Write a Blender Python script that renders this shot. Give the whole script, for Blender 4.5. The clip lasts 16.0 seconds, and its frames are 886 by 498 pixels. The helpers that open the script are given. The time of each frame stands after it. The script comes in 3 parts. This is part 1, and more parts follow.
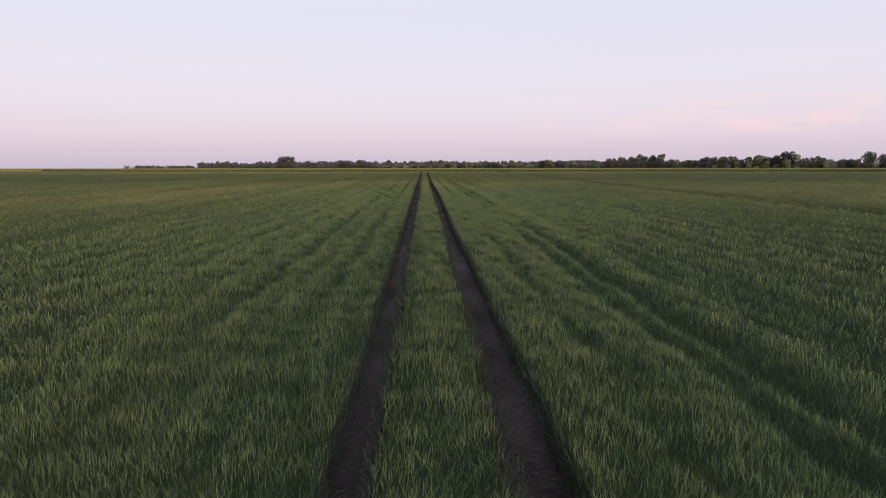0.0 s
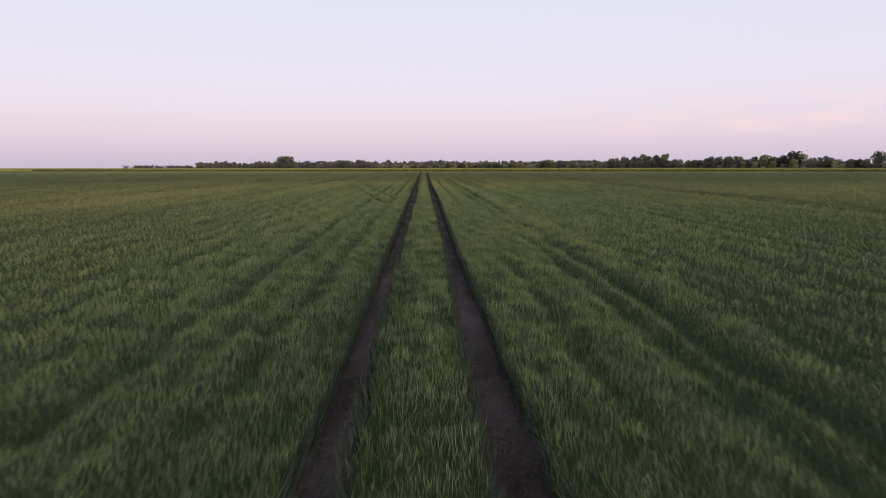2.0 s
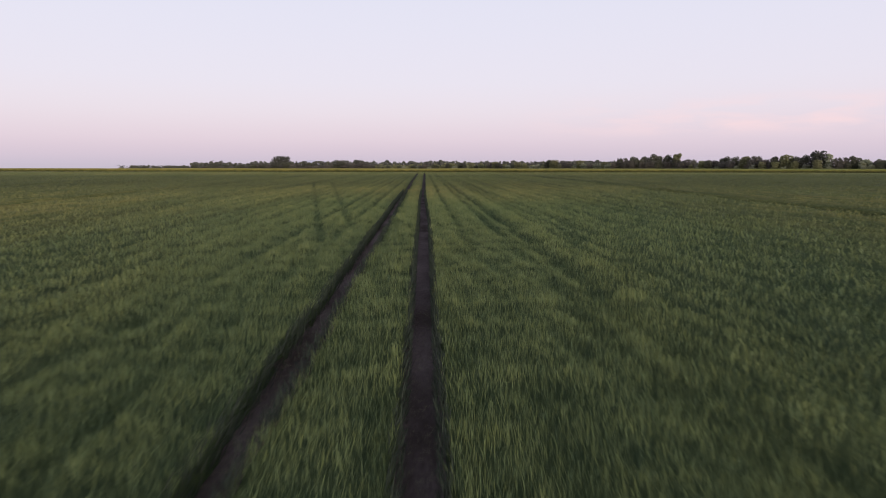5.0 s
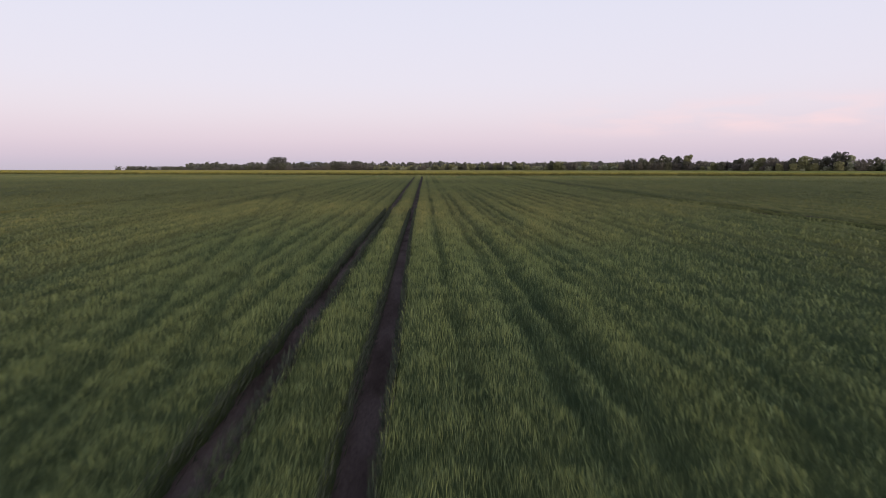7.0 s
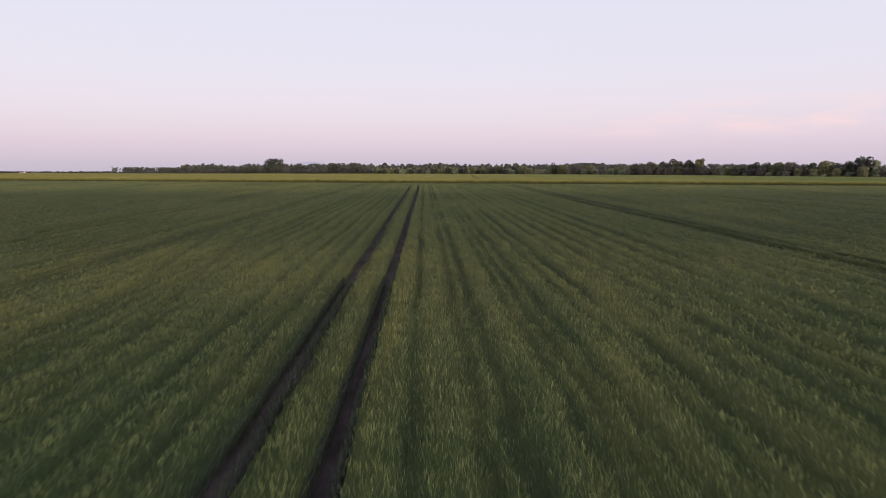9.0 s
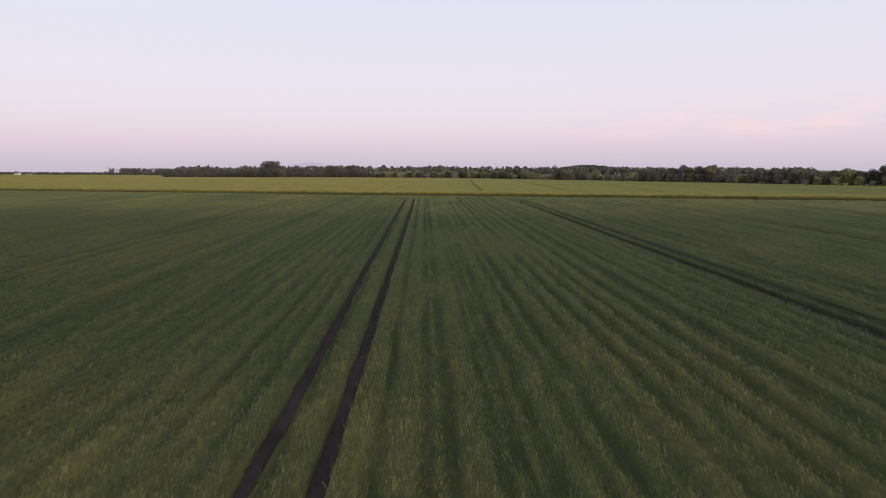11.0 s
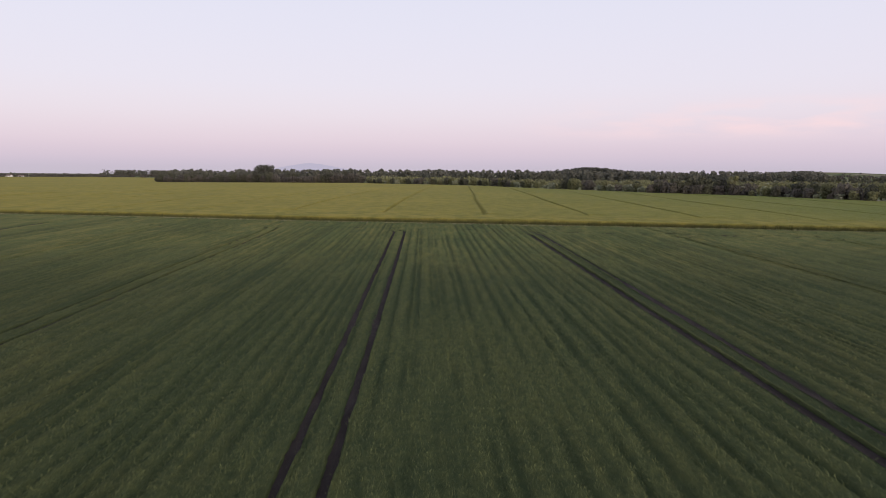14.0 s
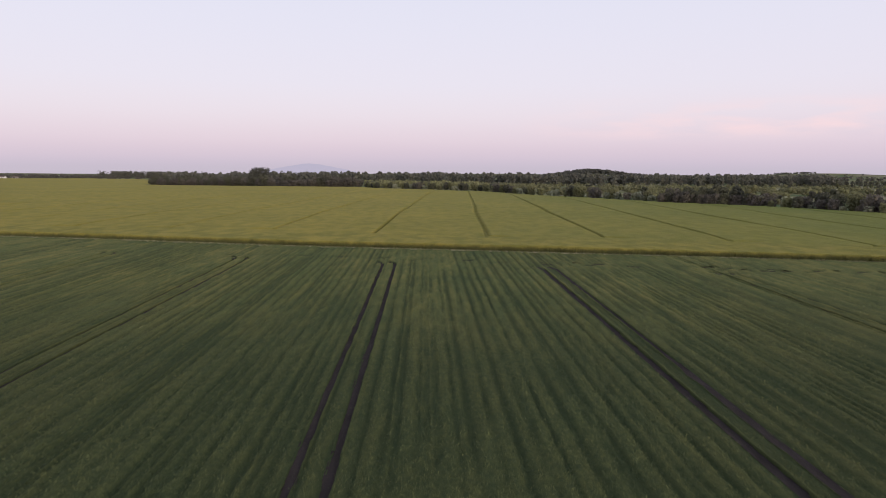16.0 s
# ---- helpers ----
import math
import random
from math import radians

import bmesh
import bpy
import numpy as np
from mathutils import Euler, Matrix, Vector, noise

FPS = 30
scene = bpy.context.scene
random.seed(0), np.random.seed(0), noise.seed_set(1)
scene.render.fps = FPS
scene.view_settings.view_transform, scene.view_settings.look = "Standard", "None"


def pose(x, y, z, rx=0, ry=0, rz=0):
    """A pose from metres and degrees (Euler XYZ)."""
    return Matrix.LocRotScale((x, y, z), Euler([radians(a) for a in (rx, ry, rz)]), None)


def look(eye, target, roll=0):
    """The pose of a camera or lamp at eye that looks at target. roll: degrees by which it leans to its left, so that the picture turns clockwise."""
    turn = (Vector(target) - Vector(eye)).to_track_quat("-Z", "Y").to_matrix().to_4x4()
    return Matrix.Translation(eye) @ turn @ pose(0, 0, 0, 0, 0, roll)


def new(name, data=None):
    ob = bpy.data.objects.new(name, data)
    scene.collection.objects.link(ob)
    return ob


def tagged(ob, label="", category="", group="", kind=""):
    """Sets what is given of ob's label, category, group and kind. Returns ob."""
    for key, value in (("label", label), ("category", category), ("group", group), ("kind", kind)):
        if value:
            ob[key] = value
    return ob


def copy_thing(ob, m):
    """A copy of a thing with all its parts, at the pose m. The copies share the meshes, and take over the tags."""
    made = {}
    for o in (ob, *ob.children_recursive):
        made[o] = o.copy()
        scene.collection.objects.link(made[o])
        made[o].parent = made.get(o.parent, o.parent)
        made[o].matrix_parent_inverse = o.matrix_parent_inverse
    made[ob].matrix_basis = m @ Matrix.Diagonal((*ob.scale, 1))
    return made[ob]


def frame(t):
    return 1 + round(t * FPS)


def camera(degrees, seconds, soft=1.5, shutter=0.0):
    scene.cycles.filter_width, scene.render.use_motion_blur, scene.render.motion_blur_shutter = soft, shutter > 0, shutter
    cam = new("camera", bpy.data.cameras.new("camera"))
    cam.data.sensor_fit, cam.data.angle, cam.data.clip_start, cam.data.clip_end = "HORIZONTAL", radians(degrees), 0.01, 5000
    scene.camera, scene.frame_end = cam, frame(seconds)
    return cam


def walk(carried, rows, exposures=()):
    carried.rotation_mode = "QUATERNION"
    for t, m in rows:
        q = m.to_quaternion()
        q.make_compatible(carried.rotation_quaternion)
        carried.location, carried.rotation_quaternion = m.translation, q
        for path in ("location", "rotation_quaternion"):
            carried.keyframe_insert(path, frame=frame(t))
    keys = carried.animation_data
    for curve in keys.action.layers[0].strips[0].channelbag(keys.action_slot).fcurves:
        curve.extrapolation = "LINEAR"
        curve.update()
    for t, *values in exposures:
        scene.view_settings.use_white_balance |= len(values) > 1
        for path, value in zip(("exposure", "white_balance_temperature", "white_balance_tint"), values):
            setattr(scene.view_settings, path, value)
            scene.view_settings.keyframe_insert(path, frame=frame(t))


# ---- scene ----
cam = camera(72.0, 16.0, soft=0.9, shutter=0.33)
PATH = [
    (0, (-0.134, 0.000, 3.029), (2.873, 99.009, -10.691), -0.11),
    (0.5, (-0.086, 0.716, 3.006), (2.920, 99.725, -10.715), -0.10),
    (1, (-0.043, 2.199, 2.982), (2.963, 101.208, -10.739), -0.10),
    (1.5, (0.010, 4.091, 2.959), (3.016, 103.100, -10.763), -0.09),
    (2, (0.087, 6.674, 2.936), (3.093, 105.683, -10.784), -0.09),
    (2.5, (0.196, 9.487, 2.902), (3.202, 108.496, -10.816), -0.07),
    (3, (0.330, 12.862, 2.856), (3.336, 111.872, -10.859), -0.06),
    (3.5, (0.480, 16.289, 2.817), (3.487, 115.299, -10.894), -0.05),
    (4, (0.641, 20.175, 2.804), (3.647, 119.186, -10.900), -0.04),
    (4.5, (0.804, 23.934, 2.836), (3.810, 122.947, -10.857), -0.02),
    (5.25, (1.055, 29.960, 2.929), (4.061, 128.976, -10.738), -0.02),
    (6, (1.322, 36.355, 3.084), (4.329, 135.375, -10.548), -0.02),
    (6.75, (1.605, 42.846, 3.387), (4.612, 141.872, -10.209), -0.02),
    (7, (1.702, 44.985, 3.535), (4.709, 144.013, -10.050), -0.02),
    (7.5, (1.900, 49.265, 3.907), (4.906, 148.296, -9.656), 0.00),
    (8, (2.101, 53.582, 4.362), (5.108, 152.616, -9.177), 0.02),
    (8.5, (2.310, 57.906, 4.886), (5.318, 156.943, -8.630), 0.03),
    (9, (2.530, 62.205, 5.463), (5.538, 161.245, -8.029), 0.05),
    (9.5, (2.764, 66.450, 6.078), (5.772, 165.494, -7.390), 0.07),
    (10.25, (3.158, 72.648, 7.095), (6.166, 171.697, -6.332), 0.13),
    (11, (3.584, 78.748, 8.226), (6.592, 177.802, -5.158), 0.19),
    (11.75, (3.996, 84.942, 9.419), (7.004, 184.002, -3.930), 0.25),
    (12, (4.122, 87.062, 9.822), (7.130, 186.122, -3.519), 0.26),
    (12.5, (4.354, 91.362, 10.641), (7.362, 190.424, -2.690), 0.27),
    (13, (4.571, 95.720, 11.485), (7.578, 194.782, -1.842), 0.27),
    (13.5, (4.787, 100.147, 12.348), (7.795, 199.209, -0.977), 0.27),
    (14, (5.020, 104.654, 13.224), (8.028, 203.717, -0.099), 0.28),
    (14.5, (5.277, 109.274, 14.119), (8.285, 208.336, 0.797), 0.29),
    (15, (5.548, 113.989, 15.033), (8.556, 213.052, 1.710), 0.31),
    (15.5, (5.825, 118.742, 15.954), (8.833, 217.805, 2.631), 0.32),
    (16, (6.099, 123.477, 16.872), (9.107, 222.540, 3.548), 0.34),
]
walk(cam, [(t, look(eye, target, roll)) for t, eye, target, roll in PATH], exposures=[(0.0, 0.0), (16.0, 0.0)])


# ---- sky, sun ----
def make_sky():
    w = bpy.data.worlds.new("dusk_sky")
    scene.world = w
    w.use_nodes = True
    nt = w.node_tree
    nt.nodes.clear()
    n, l = nt.nodes, nt.links
    out = n.new("ShaderNodeOutputWorld")
    bg = n.new("ShaderNodeBackground")
    l.new(bg.outputs[0], out.inputs[0])
    co = n.new("ShaderNodeTexCoord")
    sep = n.new("ShaderNodeSeparateXYZ")
    l.new(co.outputs["Generated"], sep.inputs[0])
    ramp = n.new("ShaderNodeValToRGB")
    # height of the sky: sine of the elevation, -0.1 .. 1.0
    mr = n.new("ShaderNodeMapRange")
    mr.inputs[1].default_value, mr.inputs[2].default_value = -0.1, 1.0
    l.new(sep.outputs[2], mr.inputs[0])
    l.new(mr.outputs[0], ramp.inputs[0])
    # the evening sky is brightest low down and deeper overhead
    stops = [(0.0, (0.50, 0.46, 0.52)), (0.089, (0.565, 0.508, 0.620)), (0.104, (0.635, 0.545, 0.660)),
             (0.128, (0.740, 0.615, 0.715)), (0.164, (0.800, 0.715, 0.800)), (0.207, (0.795, 0.750, 0.855)),
             (0.316, (0.760, 0.755, 0.885)), (0.40, (0.70, 0.71, 0.85)), (0.55, (0.60, 0.62, 0.76)),
             (0.77, (0.50, 0.54, 0.68)), (1.0, (0.46, 0.50, 0.64))]
    els = ramp.color_ramp.elements
    while len(els) < len(stops):
        els.new(0.5)
    for e, (p, c) in zip(els, stops):
        e.position, e.color = p, (*c, 1)
    ramp.color_ramp.interpolation = "B_SPLINE"
    # thin evening cloud, streaks of pink above the far wood
    mp = n.new("ShaderNodeMapping")
    mp.inputs["Scale"].default_value = (9, 9, 46)
    l.new(co.outputs["Generated"], mp.inputs[0])
    nz = n.new("ShaderNodeTexNoise")
    nz.inputs["Scale"].default_value, nz.inputs["Detail"].default_value = 1.0, 6.0
    l.new(mp.outputs[0], nz.inputs["Vector"])
    cr = n.new("ShaderNodeMapRange")
    cr.inputs[1].default_value, cr.inputs[2].default_value = 0.40, 0.62
    l.new(nz.outputs[0], cr.inputs[0])
    band = n.new("ShaderNodeMapRange")          # only in a low band of the sky
    band.interpolation_type = "SMOOTHSTEP"
    band.inputs[1].default_value, band.inputs[2].default_value = 0.035, 0.065
    l.new(sep.outputs[2], band.inputs[0])
    band2 = n.new("ShaderNodeMapRange")
    band2.interpolation_type = "SMOOTHSTEP"
    band2.inputs[1].default_value, band2.inputs[2].default_value = 0.112, 0.068
    l.new(sep.outputs[2], band2.inputs[0])
    side = n.new("ShaderNodeMapRange")          # towards the east end
    side.interpolation_type = "SMOOTHSTEP"
    side.inputs[1].default_value, side.inputs[2].default_value = 0.1, 0.42
    l.new(sep.outputs[0], side.inputs[0])
    m1, m2, m3, m4 = (n.new("ShaderNodeMath") for _ in range(4))
    for m in (m1, m2, m3, m4):
        m.operation = "MULTIPLY"
    l.new(band.outputs[0], m1.inputs[0]); l.new(band2.outputs[0], m1.inputs[1])
    l.new(m1.outputs[0], m2.inputs[0]); l.new(side.outputs[0], m2.inputs[1])
    l.new(m2.outputs[0], m3.inputs[0]); l.new(cr.outputs[0], m3.inputs[1])
    l.new(m3.outputs[0], m4.inputs[0]); m4.inputs[1].default_value = 0.75
    mix = n.new("ShaderNodeMix")
    mix.data_type = "RGBA"
    l.new(m4.outputs[0], mix.inputs[0])
    l.new(ramp.outputs[0], mix.inputs[6])
    mix.inputs[7].default_value = (0.93, 0.70, 0.74, 1)
    # a little of the physical twilight sky
    sky = n.new("ShaderNodeTexSky")
    sky.sky_type, sky.sun_disc = "NISHITA", False
    sky.sun_elevation, sky.sun_rotation = radians(4), radians(155)
    mul = n.new("ShaderNodeMix")
    mul.data_type, mul.blend_type = "RGBA", "ADD"
    mul.inputs[0].default_value = 0.012
    l.new(mix.outputs[2], mul.inputs[6]); l.new(sky.outputs[0], mul.inputs[7])
    l.new(mul.outputs[2], bg.inputs[0])
    bg.inputs[1].default_value = 1.0


make_sky()
sun = new("evening_sun", bpy.data.lights.new("evening_sun", "SUN"))
sun.data.energy, sun.data.angle, sun.data.color = 2.7, radians(24), (1.0, 0.84, 0.68)
sun.matrix_world = look((0, 0, 0), (math.sin(radians(-25)), math.cos(radians(-25)), -math.tan(radians(9))))


# ---- materials ----
class Mat:
    """A node material with a few short hands."""

    def __init__(self, name, rough=0.8, spec=0.3):
        self.m = bpy.data.materials.new(name)
        self.m.use_nodes = True
        self.nt = self.m.node_tree
        self.p = self.nt.nodes["Principled BSDF"]
        self.out = self.nt.nodes["Material Output"]
        self.p.inputs["Roughness"].default_value = rough
        self.p.inputs["Specular IOR Level"].default_value = spec
        self.geo = self.nt.nodes.new("ShaderNodeNewGeometry")

    def link(self, a, b):
        self.nt.links.new(a, b)

    def noise(self, scale, stretch=(1, 1, 1), detail=4.0, rough=0.55):
        mp = self.nt.nodes.new("ShaderNodeMapping")
        mp.inputs["Scale"].default_value = [scale * s for s in stretch]
        self.link(self.geo.outputs["Position"], mp.inputs[0])
        nz = self.nt.nodes.new("ShaderNodeTexNoise")
        nz.inputs["Scale"].default_value, nz.inputs["Detail"].default_value, nz.inputs["Roughness"].default_value = 1.0, detail, rough
        self.link(mp.outputs[0], nz.inputs["Vector"])
        return nz.outputs[0]

    def remap(self, v, a, b, c=0.0, d=1.0):
        mr = self.nt.nodes.new("ShaderNodeMapRange")
        for k, x in enumerate((a, b, c, d)):
            mr.inputs[k + 1].default_value = x
        self.link(v, mr.inputs[0])
        return mr.outputs[0]

    def mix(self, f, a, b, mode="MIX"):
        mx = self.nt.nodes.new("ShaderNodeMix")
        mx.data_type, mx.blend_type = "RGBA", mode
        for sock, v in ((mx.inputs[0], f), (mx.inputs[6], a), (mx.inputs[7], b)):
            if isinstance(v, (int, float)):
                sock.default_value = v
            elif isinstance(v, tuple):
                sock.default_value = (*v, 1)
            else:
                self.link(v, sock)
        return mx.outputs[2]

    def random(self):
        return self.nt.nodes.new("ShaderNodeObjectInfo").outputs["Random"]

    def island(self):
        return self.geo.outputs["Random Per Island"]

    def bump(self, v, strength, dist):
        b = self.nt.nodes.new("ShaderNodeBump")
        b.inputs["Strength"].default_value, b.inputs["Distance"].default_value = strength, dist
        self.link(v, b.inputs["Height"])
        self.link(b.outputs[0], self.p.inputs["Normal"])

    def done(self, colour, translucent=0.0):
        self.link(colour, self.p.inputs["Base Color"])
        if translucent:
            tr = self.nt.nodes.new("ShaderNodeBsdfTranslucent")
            self.link(colour, tr.inputs[0])
            ms = self.nt.nodes.new("ShaderNodeMixShader")
            ms.inputs[0].default_value = translucent
            self.link(self.p.outputs[0], ms.inputs[1])
            self.link(tr.outputs[0], ms.inputs[2])
            self.link(ms.outputs[0], self.out.inputs[0])
        return self.m


def wheat_colour(k):
    big = k.remap(k.noise(0.10, (1.0, 0.30, 1), 3), 0.38, 0.64)
    row = k.remap(k.noise(1.5, (1.0, 0.045, 1), 4, 0.65), 0.44, 0.56)
    mid = k.remap(k.noise(0.5, (1.0, 0.35, 1), 3), 0.40, 0.62)
    clump = k.remap(k.noise(2.6, (1.0, 0.7, 0.4), 3), 0.38, 0.64)
    fine = k.remap(k.noise(38, (1, 1, 0.3), 2), 0.3, 0.72)
    # a stronger green near the first stretch, olive and thinner farther up the field
    sep = k.nt.nodes.new("ShaderNodeSeparateXYZ")
    k.link(k.geo.outputs["Position"], sep.inputs[0])
    wide = k.noise(0.03, (1, 0.6, 1), 2)
    shifted = k.nt.nodes.new("ShaderNodeMath")
    shifted.operation = "MULTIPLY_ADD"
    k.link(wide, shifted.inputs[0])
    shifted.inputs[1].default_value = 60.0
    k.link(sep.outputs[1], shifted.inputs[2])
    def maths(op, a, b):
        n = k.nt.nodes.new("ShaderNodeMath")
        n.operation = op
        for sock, v in zip(n.inputs, (a, b)):
            if isinstance(v, (int, float)):
                sock.default_value = v
            else:
                k.link(v, sock)
        return n.outputs[0]

    # riper to both sides of the middle strip, and in a belt across it
    aside = maths("ABSOLUTE", maths("ADD", sep.outputs[0], -4.0), 0.0)
    flank = maths("MULTIPLY", k.remap(aside, 6, 26), k.remap(shifted.outputs[0], 42, 80))
    belt = maths("MULTIPLY", k.remap(shifted.outputs[0], 96, 122), k.remap(shifted.outputs[0], 132, 160, 1.0, 0.35))
    belt = maths("MAXIMUM", belt, k.remap(shifted.outputs[0], 175, 215, 0.0, 0.75))
    olive = maths("MULTIPLY", maths("MAXIMUM", flank, belt), k.remap(shifted.outputs[0], 190, 240, 1.0, 0.85))
    c = k.mix(big, (0.108, 0.154, 0.050), (0.156, 0.184, 0.054))
    c = k.mix(olive, c, k.mix(big, (0.290, 0.266, 0.086), (0.415, 0.340, 0.106)))
    c = k.mix(k.remap(row, 0.0, 1.0, 0.34, 0.0), c, (0.046, 0.100, 0.050))
    c = k.mix(k.remap(mid, 0.0, 1.0, 0.34, 0.0), c, (0.044, 0.105, 0.048))
    # darker stretch past the middle: shade seen from steeply above, put into the colour
    steep_shade = maths("MULTIPLY", k.remap(sep.outputs[1], 74, 108), k.remap(sep.outputs[1], 172, 212, 1.0, 0.12))
    c = k.mix(maths("MULTIPLY", steep_shade, 0.72), c, (0.054, 0.062, 0.032))
    c = k.mix(clump, k.mix(0.20, c, (0.045, 0.085, 0.044)), k.mix(0.20, c, (0.22, 0.25, 0.085)))
    return k.mix(fine, k.mix(0.22, c, (0.040, 0.062, 0.030)), k.mix(0.16, c, (0.27, 0.30, 0.12)))


def off_path(k):
    """0 along the camera's path, where shade is painted darker into the wheat's colours, 1 away from it."""
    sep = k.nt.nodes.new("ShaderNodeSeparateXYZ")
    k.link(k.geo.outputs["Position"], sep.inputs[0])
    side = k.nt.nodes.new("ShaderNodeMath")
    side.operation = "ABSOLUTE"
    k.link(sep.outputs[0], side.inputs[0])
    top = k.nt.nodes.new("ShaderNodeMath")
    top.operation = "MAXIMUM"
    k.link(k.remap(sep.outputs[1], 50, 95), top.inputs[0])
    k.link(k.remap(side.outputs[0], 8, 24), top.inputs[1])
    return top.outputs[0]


def make_wheat_leaf():
    k = Mat("wheat_leaf", 0.6, 0.18)
    c = wheat_colour(k)
    mat = off_path(k)
    # shade painted into the blue-green sheaths below, light into the yellowish tips above
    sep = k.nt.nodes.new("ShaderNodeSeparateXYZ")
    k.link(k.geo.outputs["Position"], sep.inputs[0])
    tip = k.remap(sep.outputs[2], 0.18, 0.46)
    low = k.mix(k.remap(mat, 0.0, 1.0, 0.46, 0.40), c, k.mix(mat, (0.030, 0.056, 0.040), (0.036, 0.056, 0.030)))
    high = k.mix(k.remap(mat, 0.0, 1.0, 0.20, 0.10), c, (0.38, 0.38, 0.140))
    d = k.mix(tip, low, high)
    # old and fresh leaves
    d = k.mix(k.remap(k.island(), 0.6, 1.0, 0.0, 0.30), d, k.mix(mat, (0.26, 0.37, 0.22), d))
    d = k.mix(k.remap(k.island(), 0.40, 0.0, 0.0, 0.62), d, k.mix(k.remap(mat, 0.0, 1.0, 0.0, 0.75), (0.026, 0.048, 0.036), d))
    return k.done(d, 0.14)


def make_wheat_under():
    """The layer under the leaves: blue-green with painted shade in the thin rows and along the camera's path, the
    crop's own colour on the ridges.
    """
    k = Mat("wheat_under_shade", 0.9, 0.04)
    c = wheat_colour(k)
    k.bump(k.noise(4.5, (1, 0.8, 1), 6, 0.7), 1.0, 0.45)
    mat = off_path(k)
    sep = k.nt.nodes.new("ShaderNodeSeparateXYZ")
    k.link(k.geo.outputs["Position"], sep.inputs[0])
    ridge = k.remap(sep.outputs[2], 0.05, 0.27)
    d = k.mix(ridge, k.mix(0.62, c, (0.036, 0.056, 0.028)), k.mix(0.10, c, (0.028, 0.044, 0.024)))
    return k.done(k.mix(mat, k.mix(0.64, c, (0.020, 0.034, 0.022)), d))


def make_soil():
    k = Mat("rut_soil", 0.95, 0.05)
    big = k.remap(k.noise(0.9, (1, 0.35, 1), 4), 0.35, 0.65)
    fine = k.remap(k.noise(22, (1, 1, 1), 6, 0.7), 0.3, 0.7)
    c = k.mix(big, (0.078, 0.057, 0.055), (0.245, 0.192, 0.194))
    c = k.mix(fine, k.mix(0.75, c, (0.04, 0.030, 0.028)), c)
    # farther up the field the shade of the deep ruts is put into the colour
    sep = k.nt.nodes.new("ShaderNodeSeparateXYZ")
    k.link(k.geo.outputs["Position"], sep.inputs[0])
    c = k.mix(k.remap(sep.outputs[1], 62, 105), c, k.mix(0.82, c, (0.036, 0.031, 0.028)))
    litter = k.remap(k.noise(60, (0.35, 1, 1), 2), 0.66, 0.72)
    c = k.mix(litter, c, (0.20, 0.17, 0.11))
    k.bump(k.noise(11, (1, 1, 1), 8, 0.75), 1.0, 0.15)
    return k.done(c)


def make_ground():
    """Soil and turf near by, a patchwork of fields farther off."""
    k = Mat("open_land", 0.95, 0.1)
    vor = k.nt.nodes.new("ShaderNodeTexVoronoi")
    mp = k.nt.nodes.new("ShaderNodeMapping")
    mp.inputs["Scale"].default_value = (0.0022, 0.0055, 0)
    mp.inputs["Rotation"].default_value = (0, 0, 0.25)
    k.link(k.geo.outputs["Position"], mp.inputs[0])
    k.link(mp.outputs[0], vor.inputs["Vector"])
    hue = k.nt.nodes.new("ShaderNodeSeparateColor")
    k.link(vor.outputs["Color"], hue.inputs[0])
    c = k.mix(k.remap(hue.outputs[0], 0.25, 0.6), (0.075, 0.115, 0.040), (0.20, 0.20, 0.085))
    c = k.mix(k.remap(hue.outputs[1], 0.72, 0.78), c, (0.30, 0.25, 0.17))
    c = k.mix(k.remap(k.noise(0.05, (1, 1, 1), 5), 0.35, 0.7), k.mix(0.4, c, (0.04, 0.06, 0.025)), c)
    c = k.mix(k.remap(k.noise(2.0, (1, 1, 1), 4), 0.3, 0.7), k.mix(0.35, c, (0.05, 0.05, 0.025)), c)
    return k.done(c)


def barley_colour(k):
    sep = k.nt.nodes.new("ShaderNodeSeparateXYZ")
    k.link(k.geo.outputs["Position"], sep.inputs[0])
    big = k.remap(k.noise(0.018, (1, 0.8, 1), 3), 0.35, 0.65)
    c = k.mix(big, (0.330, 0.274, 0.064), (0.388, 0.310, 0.068))
    # greener, later crop towards the wood in the east
    green = k.remap(sep.outputs[0], -20, 150)
    c = k.mix(green, c, k.mix(big, (0.168, 0.194, 0.054), (0.216, 0.222, 0.058)))
    mid = k.remap(k.noise(0.30, (1, 0.6, 1), 5), 0.38, 0.62)
    # the headland along the edge has ripened first
    along_edge = k.nt.nodes.new("ShaderNodeMath")
    along_edge.operation = "MULTIPLY_ADD"
    k.link(sep.outputs[0], along_edge.inputs[0])
    along_edge.inputs[1].default_value = 0.2
    k.link(sep.outputs[1], along_edge.inputs[2])
    c = k.mix(k.remap(along_edge.outputs[0], 271, 263, 0.0, 0.65), c, k.mix(mid, (0.270, 0.236, 0.060), (0.350, 0.285, 0.068)))
    c = k.mix(mid, k.mix(0.36, c, (0.12, 0.14, 0.032)), c)
    fine = k.remap(k.noise(5.0, (1, 0.5, 1), 4), 0.3, 0.7)
    return k.mix(fine, k.mix(0.35, c, (0.10, 0.11, 0.035)), c)


def make_barley():
    k = Mat("ripening_barley", 0.85, 0.06)
    c = barley_colour(k)
    k.bump(k.noise(2.5, (1, 0.5, 1), 6, 0.65), 1.0, 0.5)
    return k.done(c)


def make_barley_ear():
    k = Mat("barley_stalks", 0.8, 0.08)
    return k.done(barley_colour(k), 0.2)


